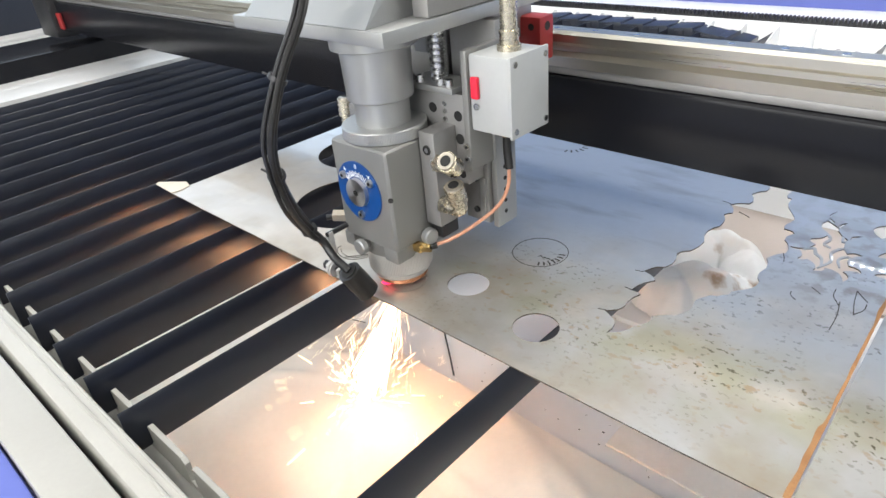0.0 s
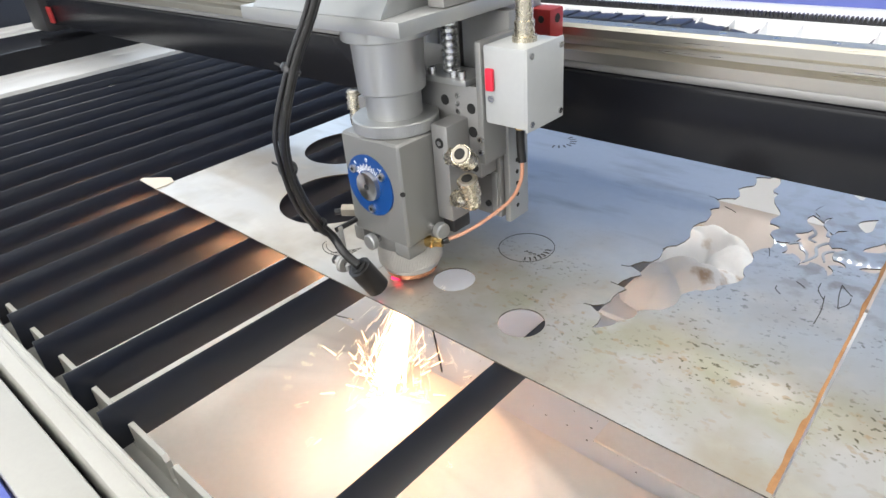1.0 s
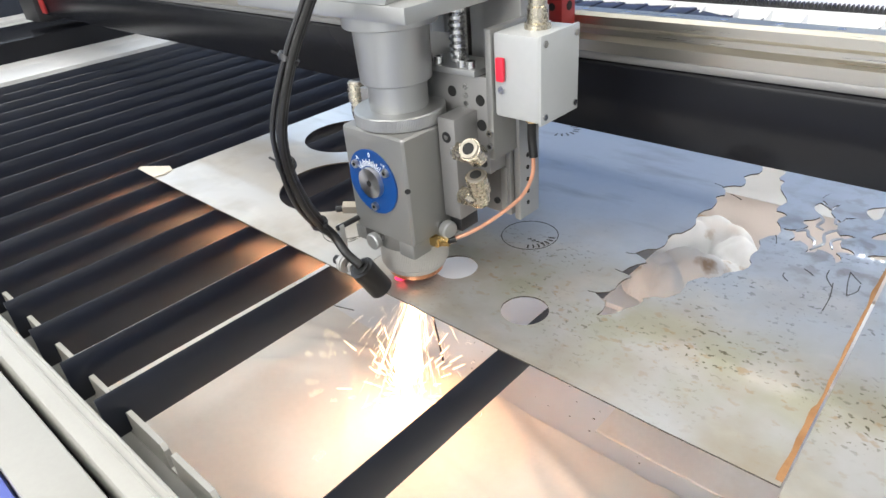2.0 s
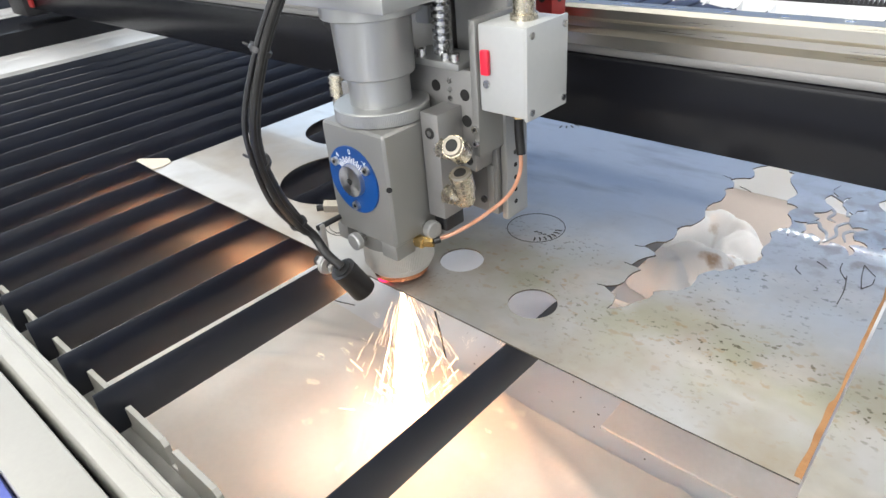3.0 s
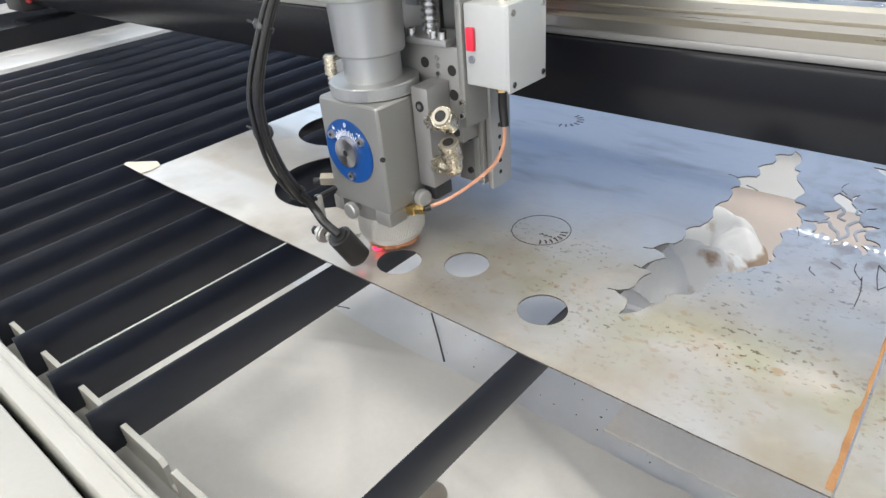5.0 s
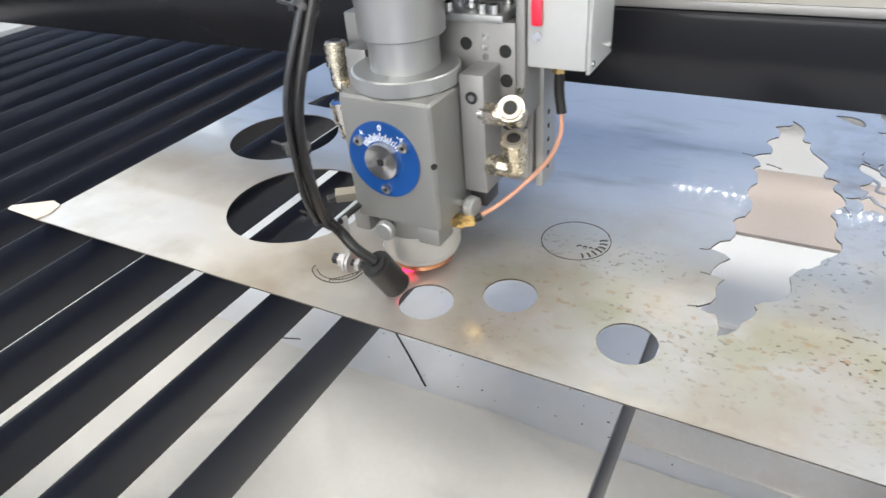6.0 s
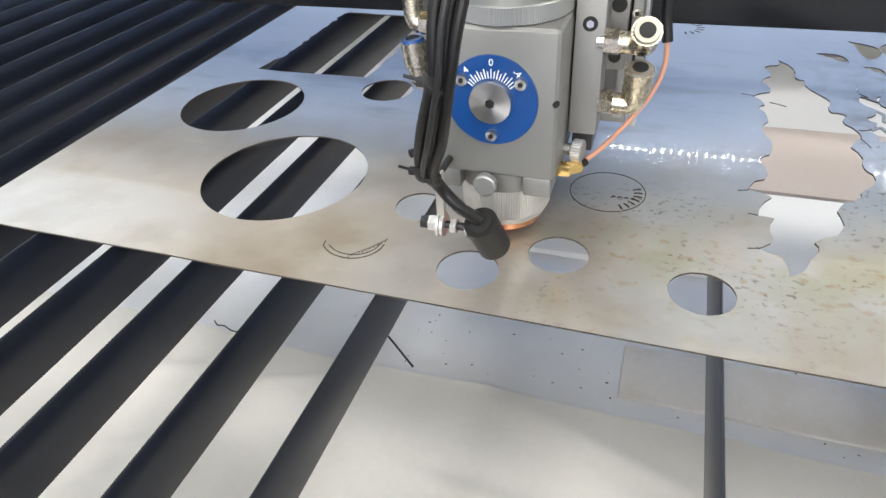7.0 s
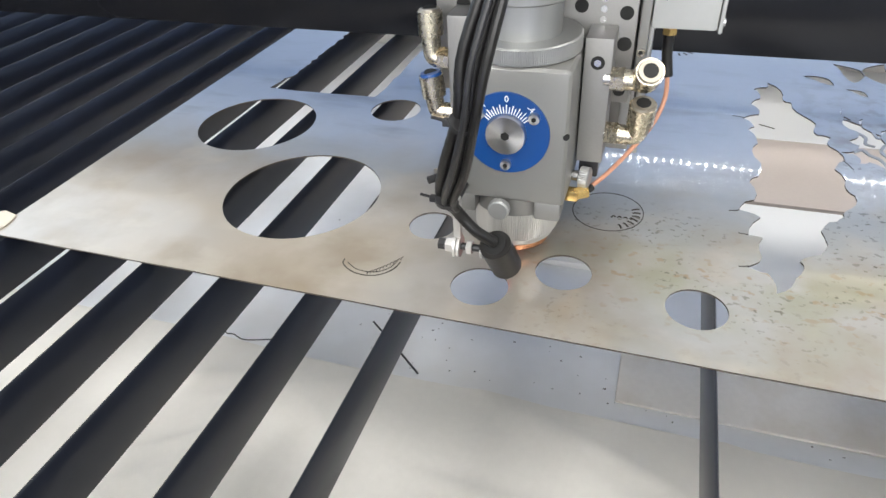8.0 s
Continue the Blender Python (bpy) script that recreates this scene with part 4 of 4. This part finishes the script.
    # slide behind the head
    part("slide_plate", box(B(), -0.060, 0.0625, 0.027, 0.046, 0.094, 0.166, 0.0015), PLATE_GREY, h, "dark machined slide plate")
    for x, z, r in ((0.030, 0.152, 0.0040), (0.0560, 0.149, 0.0040), (0.0565, 0.131, 0.0042), (-0.042, 0.150, 0.0045), (0.0565, 0.102, 0.0035)):
        hole_shade_disc(h, (x, 0.027, z), (0, -1, 0), r)
    for z in (0.157, 0.151, 0.145):
        part("pin", cyl(B(), (0.0430, 0.0272, z), (0.0430, 0.0260, z), 0.0020, seg=16), STEEL, h)
    part("body_bracket", box(B(), -0.028, 0.036, 0.0262, 0.0458, 0.060, 0.0938, 0.0015), ANODISED, h)
    part("side_block", box(B(), 0.0365, 0.0525, 0.002, 0.0268, 0.064, 0.142, 0.0012), PLATE_GREY, h, "dark grey side block")
    part("side_block", box(B(), -0.0460, -0.0300, 0.004, 0.0268, 0.070, 0.150, 0.0012), PLATE_GREY, h)
    part("stop_block", box(B(), 0.0385, 0.0505, 0.005, 0.024, 0.052, 0.0638, 0.001), BLACK_METAL, h)
    hole_shade_disc(h, (0.0445, 0.0019, 0.128), (0, -1, 0), 0.0040)
    part("screw", cyl(B(), (0.0445, 0.0021, 0.128), (0.0445, 0.0012, 0.128), 0.0022, seg=6), STEEL, h)
    part("back_plate", box(B(), 0.020, 0.066, 0.062, 0.075, 0.055, 0.212, 0.0015), PLATE_GREY, h)
    part("guide_rail", box(B(), 0.034, 0.048, 0.0605, 0.0619, 0.045, 0.062), CHROME, h)
    part("guide_strip", box(B(), 0.0665, 0.0720, 0.050, 0.075, 0.048, 0.140, 0.001), SATIN, h)
    for i in range(5):
        hole_shade_disc(h, (0.072, 0.060, 0.060 + 0.010 * i), (1, 0, 0), 0.0018)
    part("guide_carriage", box(B(), 0.040, 0.0655, 0.0465, 0.0618, 0.052, 0.120, 0.001), PLATE_GREY, h)
    part("guide_face", box(B(), 0.0575, 0.0630, 0.0450, 0.0464, 0.056, 0.092, 0.0003), SATIN, h)
    for z in (0.062, 0.090):
        screw(h, (0.0525, 0.0465, z), (0.0525, 0.0450, z), 0.0028, BLACK_METAL)
    part("beam_slider", box(B(), -0.095, 0.004, 0.076, 0.192, 0.171, 0.2143, 0.002), PLATE_GREY, h)
    part("slider_web", box(B(), -0.050, 0.018, 0.0605, 0.090, 0.120, 0.2143, 0.002), PLATE_GREY, h)
    # ball screw with its nut
    bm = B()
    for i in range(9):
        z = 0.1710 + 0.0048 * i
        lathe(bm, [(0.0048, z), (0.0066, z + 0.0013), (0.0066, z + 0.0036), (0.0048, z + 0.0050)], 24, (0.031, 0.036, 0))
    part("ball_screw", bm, STEEL, h, "bright threaded ball screw")
    part("screw_nut", box(B(), 0.004, 0.057, 0.021, 0.052, 0.1665, 0.1712, 0.001), SATIN, h)
    for x, y in ((0.010, 0.026), (0.050, 0.026), (0.017, 0.047), (0.050, 0.047), (0.020, 0.026), (0.042, 0.026)):
        screw(h, (x, y, 0.1712), (x, y, 0.1762), 0.0034)
    part("limit_block", box(B(), -0.010, 0.004, 0.052, 0.066, 0.185, 0.198, 0.001), BOX_PLASTIC, h)

    # sensor box with its plug, switch and coax lead
    part("box_bracket", box(B(), 0.064, 0.0695, 0.024, 0.070, 0.108, 0.199, 0.001), ANODISED, h)
    for z in (0.118, 0.128):
        screw(h, (0.0665, 0.024, z), (0.0665, 0.0222, z), 0.0026)
    sb = part("sensor_box", box(B(), 0.070, 0.106, 0.026, 0.068, 0.141, 0.197, 0.0022), BOX_PLASTIC, h, "milky grey plastic sensor box")
    part("box_lid", box(B(), 0.1062, 0.1085, 0.025, 0.069, 0.140, 0.198, 0.001), BOX_PLASTIC, sb)
    for y in (0.0295, 0.0645):
        for z in (0.1455, 0.1925):
            part("screw", cyl(B(), (0.1085, y, z), (0.1095, y, z), 0.0022, seg=14), STEEL, sb)
    part("switch", box(B(), 0.0735, 0.0800, 0.0225, 0.0259, 0.166, 0.182, 0.0015), RED_PLASTIC, sb, "red plastic switch")
    part("screw", cyl(B(), (0.0765, 0.0260, 0.160), (0.0765, 0.0245, 0.160), 0.0026, seg=14), STEEL, sb)
    plug = part("plug", lathe(B(), [(0.0088, 0.197), (0.0088, 0.2005), (0.0070, 0.201), (0.0070, 0.2105), (0.0060, 0.211), (0.0060, 0.232), (0.0075, 0.2325), (0.0075, 0.240)], 32, (0.090, 0.048, 0)), NICKEL, sb, "nickel round plug")
    part("plug_cable", hose(B(), [(0.090, 0.048, 0.239), (0.089, 0.048, 0.26), (0.080, 0.05, 0.29), (0.06, 0.055, 0.33)], 0.0030, 10), RUBBER, plug)
    part("socket_nut", cyl(B(), (0.081, 0.053, 0.1408), (0.081, 0.053, 0.1300), 0.0046, seg=6), GOLD, sb, "gold coax socket")
    part("sleeve", hose(B(), [(0.081, 0.053, 0.1305), (0.0815, 0.0525, 0.118), (0.084, 0.051, 0.104)], 0.0033, 12), RUBBER, sb)
    part("coax_lead", hose(B(), [(0.0838, 0.0511, 0.106), (0.0845, 0.048, 0.090), (0.0790, 0.041, 0.074), (0.066, 0.025, 0.0595), (0.055, 0.010, 0.0510), (0.046, -0.003, 0.0475)], 0.0015, 10), COAX, sb, "thin brown coax lead")
    part("sleeve", hose(B(), [(0.0485, -0.0010, 0.0478), (0.047, -0.003, 0.0475), (0.0455, -0.0045, 0.0473)], 0.0026, 12), RUBBER, sb)
    gp = part("coax_plug", cyl(B(), (0.0465, -0.006, 0.0472), (0.0385, -0.010, 0.0468), 0.0042, seg=6), GOLD, h, "gold coax plug")
    part("plug_body", box(B(), 0.0330, 0.0415, -0.0140, -0.0070, 0.0435, 0.0505, 0.0008), GOLD, gp)
    part("pin", cyl(B(), (0.0330, -0.012, 0.0465), (0.0255, -0.016, 0.0465), 0.0022, seg=12), GOLD, gp)

    # thumb screws round the nozzle ring
    for p, q in (((-0.003, -0.030, 0.047), (-0.003, -0.041, 0.047)), ((0.034, -0.002, 0.056), (0.047, -0.004, 0.056)), ((-0.030, -0.002, 0.068), (-0.041, -0.003, 0.068))):
        k = part("thumb_screw", cyl(B(), Vector(p), Vector(p) + (Vector(q) - Vector(p)) * 0.55, 0.0035, seg=16), STEEL, h)
        a, hgt = aim(Vector(p) + (Vector(q) - Vector(p)) * 0.5, q)
        bm = lathe(B(), [(0.0062, -hgt / 2), (0.0068, -hgt / 2 + 0.0006), (0.0068, hgt / 2 - 0.0008), (0.0058, hgt / 2)], 60, teeth=0.0003)
        bmesh.ops.transform(bm, matrix=a, verts=bm.verts)
        part("knurled_cap", bm, SATIN, k)

    # elbows for the air lines
    white = RING_GREY
    elbow(h, (0.0525, 0.004, 0.1185), (1, 0, 0), (0.15, -0.75, 0.65), 0.0190, white, 0.010)
    elbow(h, (0.0525, 0.006, 0.0835), (1, 0, 0), (0.05, -0.30, 0.95), 0.0190, white, 0.018)
    elbow(h, (-0.0460, 0.010, 0.1215), (-1, 0, 0), (-0.05, 0.10, 1.0), 0.0120, white, 0.022)
    elbow(h, (-0.0300, 0.008, 0.0865), (-1, 0, 0.02), (-0.12, 0.02, 0.95), 0.0265, DIAL_BLUE, 0.018)

    # red pointer on its jointed arm
    ptr = part("pointer", cyl(B(), (-0.001, -0.0560, 0.0325), (0.0035, -0.0440, 0.0085), 0.0100, seg=32), POINTER, h, "black pointer tube")
    part("pointer_bore", cyl(B(), (-0.0012, -0.0565, 0.0333), (-0.0011, -0.0562, 0.0328), 0.0070, seg=24), HOLE_SHADE, ptr)
    part("arm_bolt", cyl(B(), (-0.008, -0.0520, 0.0250), (-0.034, -0.0520, 0.0245), 0.0024, seg=14), BLACK_METAL, h)
    for x0, x1, r, m in ((-0.0335, -0.0385, 0.0040, BLACK_METAL), (-0.0335, -0.0285, 0.0050, PALE_ALU), (-0.0280, -0.0262, 0.0078, PALE_ALU), (-0.0258, -0.0238, 0.0072, PALE_ALU), (-0.0200, -0.0165, 0.0046, PALE_ALU), (-0.0105, -0.0090, 0.0060, PALE_ALU)):
        part("washer", cyl(B(), (x0, -0.052, 0.0246), (x1, -0.052, 0.0246), r, seg=20 if r > 0.0055 else 6), m, h)
    part("arm_link", box(B(), -0.0285, -0.0235, -0.0535, -0.0485, 0.025, 0.060, 0.0012), PALE_ALU, h)
    part("arm_bolt", cyl(B(), (-0.026, -0.030, 0.058), (-0.026, -0.054, 0.058), 0.0022, seg=14), BLACK_METAL, h)
    part("nut", cyl(B(), (-0.034, -0.022, 0.060), (-0.046, -0.030, 0.060), 0.0056, seg=6), RING_GREY, h)
    part("arm_bolt", cyl(B(), (-0.040, -0.026, 0.060), (-0.049, -0.036, 0.060), 0.0025, seg=14), BLACK_METAL, h)
    part("pointer_dot", cyl(B(), (0.0036, -0.0437, 0.0080), (0.0037, -0.0433, 0.0073), 0.0020, seg=12), RED_DOT, h, "glowing red pointer light")

    # glowing disc stands in for the light the pointer throws on the sheet
    part("pointer_spot", cyl(B(), (-0.0040, -0.0160, 0.0004), (-0.0040, -0.0160, 0.0007), 0.0046, seg=24), RED_SPOT, h, "glowing red disc painted as the pointer's light on the sheet")

    # cable bundle: two black corrugated hoses with ties
    main = [(0.03, -0.055, 0.30), (0.018, -0.066, 0.245), (0.012, -0.088, 0.205), (0.002, -0.099, 0.165), (-0.003, -0.099, 0.135), (-0.014, -0.086, 0.100),
            (-0.025, -0.070, 0.072), (-0.022, -0.061, 0.056), (-0.012, -0.060, 0.044), (-0.001, -0.0562, 0.034)]
    bundle = part("main_cable", hose(B(), main, 0.0035, 12, 0.0002, 10), RUBBER, h, "black corrugated cable held by ties")
    # two thinner cables bow away from the main one between the ties
    bow = [0.0, 0.1, 0.15, 0.55, 0.2, 0.6, 0.15]
    second = [(x - 0.0045 - 0.0050 * k, y + 0.003 + 0.002 * k, z) for (x, y, z), k in zip(main, bow)] + [(-0.024, -0.066, 0.062)]
    part("cable", hose(B(), second, 0.0031, 12, 0.0002, 10), RUBBER, bundle)
    third = [(x + 0.0035 + 0.0040 * k, y - 0.003 - 0.003 * k, z) for (x, y, z), k in zip(main, bow)] + [(-0.021, -0.067, 0.062)]
    part("cable", hose(B(), third, 0.0024, 10, 0, 10), RUBBER, bundle)
    fourth = [(x - 0.0005, y - 0.0045 - 0.004 * k, z) for (x, y, z), k in zip(main, bow)] + [(-0.022, -0.068, 0.062)]
    part("cable", hose(B(), fourth, 0.0017, 10, 0, 10), BLACK_METAL, bundle)
    for p, q in (((0.010, -0.0895, 0.203), (0.009, -0.0910, 0.2005)), ((-0.0055, -0.0985, 0.134), (-0.0065, -0.0975, 0.1315)), ((-0.026, -0.0695, 0.071), (-0.0263, -0.0685, 0.0685))):
        t = part("tie", cyl(B(), p, q, 0.0066, seg=20), BLACK_METAL, bundle)
        p = Vector(p)
        part("tie_head", box(B(), p.x - 0.0098, p.x - 0.0060, p.y - 0.002, p.y + 0.0015, p.z - 0.0032, p.z + 0.0005, 0.0006), BLACK_METAL, t)
        part("tie_end", cyl(B(), (p.x - 0.0080, p.y, p.z - 0.001), (p.x - 0.0150, p.y - 0.002, p.z + 0.0015), 0.0009, seg=6), BLACK_METAL, t)

    # red carriage bracket on the beam
    rb = part("red_bracket", box(B(), -0.002, 0.026, 0.174, 0.1955, 0.150, 0.190, 0.003), RED_PAINT, h, "red painted bracket on the beam")
    hole_shade_disc(rb, (0.026, 0.185, 0.181), (1, 0, 0), 0.0040)
    hole_shade_disc(rb, (0.016, 0.174, 0.181), (0, -1, 0), 0.0032)
    return h


# ---- sparks ----
def plume():
    """White-hot jet below the cut with loose streaks; it points down its own -z, 1 unit = the drop to the tray."""
    rnd = random.Random(3)
    p = empty("spark_plume", "white-hot jet of sparks falling under the cut", "sparks")
    bm = B()
    for _ in range(130):
        a, s = rnd.uniform(0, 6.283), abs(rnd.gauss(0, 0.0125))
        l0, l1 = rnd.uniform(0.0, 0.16), rnd.uniform(0.25, 0.334)
        d = Vector((s * math.cos(a), s * math.sin(a), -0.32))
        cyl(bm, d * (l0 / 0.32) + Vector((0, 0, -0.004)), d * (l1 / 0.32), 0.0004, 0.0011, 5)
    tagged(part("jet", bm, SPARK_CORE, p, "dense white-hot jet", False), kind="stuff")
    bursts = []
    for k in range(3):
        bm = B()
        for _ in range(110):
            # thin streaks: most fall close to the jet, a few fly wide and bow downwards
            a, s = rnd.uniform(0, 6.283), 0.012 + abs(rnd.gauss(0, 0.038))
            l0 = rnd.uniform(0.03, 0.26)
            l1 = min(0.312, l0 + rnd.uniform(0.012, 0.075))
            d = Vector((s * math.cos(a), s * math.sin(a), -0.32))
            mid = d * ((l0 + l1) / 0.64) + Vector((0, 0, 0.04 * (l1 - l0)))
            r = rnd.uniform(0.00006, 0.00016)
            cyl(bm, d * (l0 / 0.32), mid, r * 0.4, r, 4)
            cyl(bm, mid, d * (l1 / 0.32), r, r * 0.5, 4)
        for _ in range(16):
            # sparks thrown sideways after they hit the tray
            a, s = rnd.uniform(0, 6.283), rnd.uniform(0.03, 0.13)
            x, y, z = s * math.cos(a), s * math.sin(a), -0.31 + rnd.uniform(0.0, 0.05)
            k2 = 1 + rnd.uniform(0.05, 0.16)
            cyl(bm, (x, y, z), (x * k2, y * k2, z + rnd.uniform(-0.006, 0.008)), 0.00008, 0.00018, 4)
        bursts.append(tagged(part("burst", bm, SPARK_THIN, p, "loose orange sparks", False), kind="stuff"))
    bm = B()
    for _ in range(170):
        a, s = rnd.uniform(0, 6.283), abs(rnd.gauss(0, 0.030))
        x, y = s * math.cos(a), s * math.sin(a)
        lift = 0.022 * rnd.random() * max(0.15, 1 - s / 0.06)
        cyl(bm, (x, y, -0.324), (x * 1.25, y * 1.25, -0.320 + lift), 0.0010, 0.0004, 4)
    tagged(part("splash", bm, SPARK_SPLASH, p, "sparks splashing on the tray", False), kind="stuff")
    return p, bursts


hall()
bed()
disc = workpiece()
tray_clutter()
beam = gantry()
laser = head()
jet, bursts = plume()
slats()

# head over the sheet: seconds, x, y of the nozzle
HEAD = [(0.0, 0.3637, 0.0375), (0.25, 0.3653, 0.0439), (0.5, 0.3692, 0.0475), (1.0, 0.3807, 0.05), (1.5, 0.3932, 0.047), (2.2, 0.3965, 0.0333), (2.6, 0.3956, 0.0258),
        (2.9, 0.393, 0.0206), (3.2, 0.3873, 0.0178), (3.5, 0.3797, 0.017), (4.0, 0.3677, 0.0235), (4.5, 0.3627, 0.0325), (4.7, 0.3552, 0.0444), (5.2, 0.3395, 0.0581),
        (5.8, 0.3272, 0.0695), (5.9, 0.3311, 0.0709), (6.0, 0.3457, 0.076), (6.1, 0.3617, 0.0815), (6.2, 0.3739, 0.0849), (6.3, 0.3776, 0.0871), (6.5, 0.3782, 0.0905), (7.0, 0.3792, 0.0925), (8.0, 0.3812, 0.0915)]
# where the jet strikes the tray
FOOT = [(0.0, 0.169, 0.098), (0.5, 0.195, 0.112), (1.0, 0.203, 0.131), (1.5, 0.217, 0.149), (3.0, 0.269, 0.108), (3.5, 0.270, 0.088), (4.0, 0.208, 0.092), (4.5, 0.196, 0.098)]


def between(rows, t):
    for a, b in zip(rows, rows[1:]):
        if t <= b[0]:
            k = (t - a[0]) / (b[0] - a[0])
            return [a[i] + (b[i] - a[i]) * max(0, k) for i in (1, 2)]
    return list(rows[-1][1:])


def motions():
    walk(laser, [(t, pose(x, y, 0)) for t, x, y in HEAD])
    walk(beam, [(t, pose(0, y, 0)) for t, x, y in HEAD])
    # the disc stays until it is cut free, then drops into the tray
    fall = [(0.0, -0.0001), (4.5, -0.0001), (4.6, -0.03), (4.7, -0.14), (4.8, TRAY_Z + 0.013), (8.0, TRAY_Z + 0.013)]
    walk(disc, [(t, pose(0.3708, 0.0338, z)) for t, z in fall])
    # the jet goes with the nozzle and dies out downwards when the beam goes off
    rows = []
    for i in range(46):
        t = i / 10
        x, y = between(HEAD, t)
        fx, fy = between(FOOT, t)
        cut = Vector((x, y, -0.003))
        way = Vector((fx, fy, TRAY_Z)) - cut
        turn = (-way).to_track_quat("Z", "Y").to_matrix().to_4x4()
        rows.append((t, Matrix.Translation(cut) @ turn))
    last = rows[-1][1]
    rows += [(4.6, Matrix.Translation((-0.10, 0.03, -0.36)) @ last), (4.7, Matrix.Translation((-0.10, 0.03, -0.5)) @ last), (8.0, Matrix.Translation((-0.10, 0.03, -0.5)) @ last)]
    walk(jet, rows)
    for k, b in enumerate(bursts):
        walk(b, [(i / 10, pose(0, 0, 0, 0, 0, (71 + 9 * k) * i)) for i in range(48)] + [(8.0, pose(0, 0, 0, 0, 0, (71 + 9 * k) * 47))])


motions()
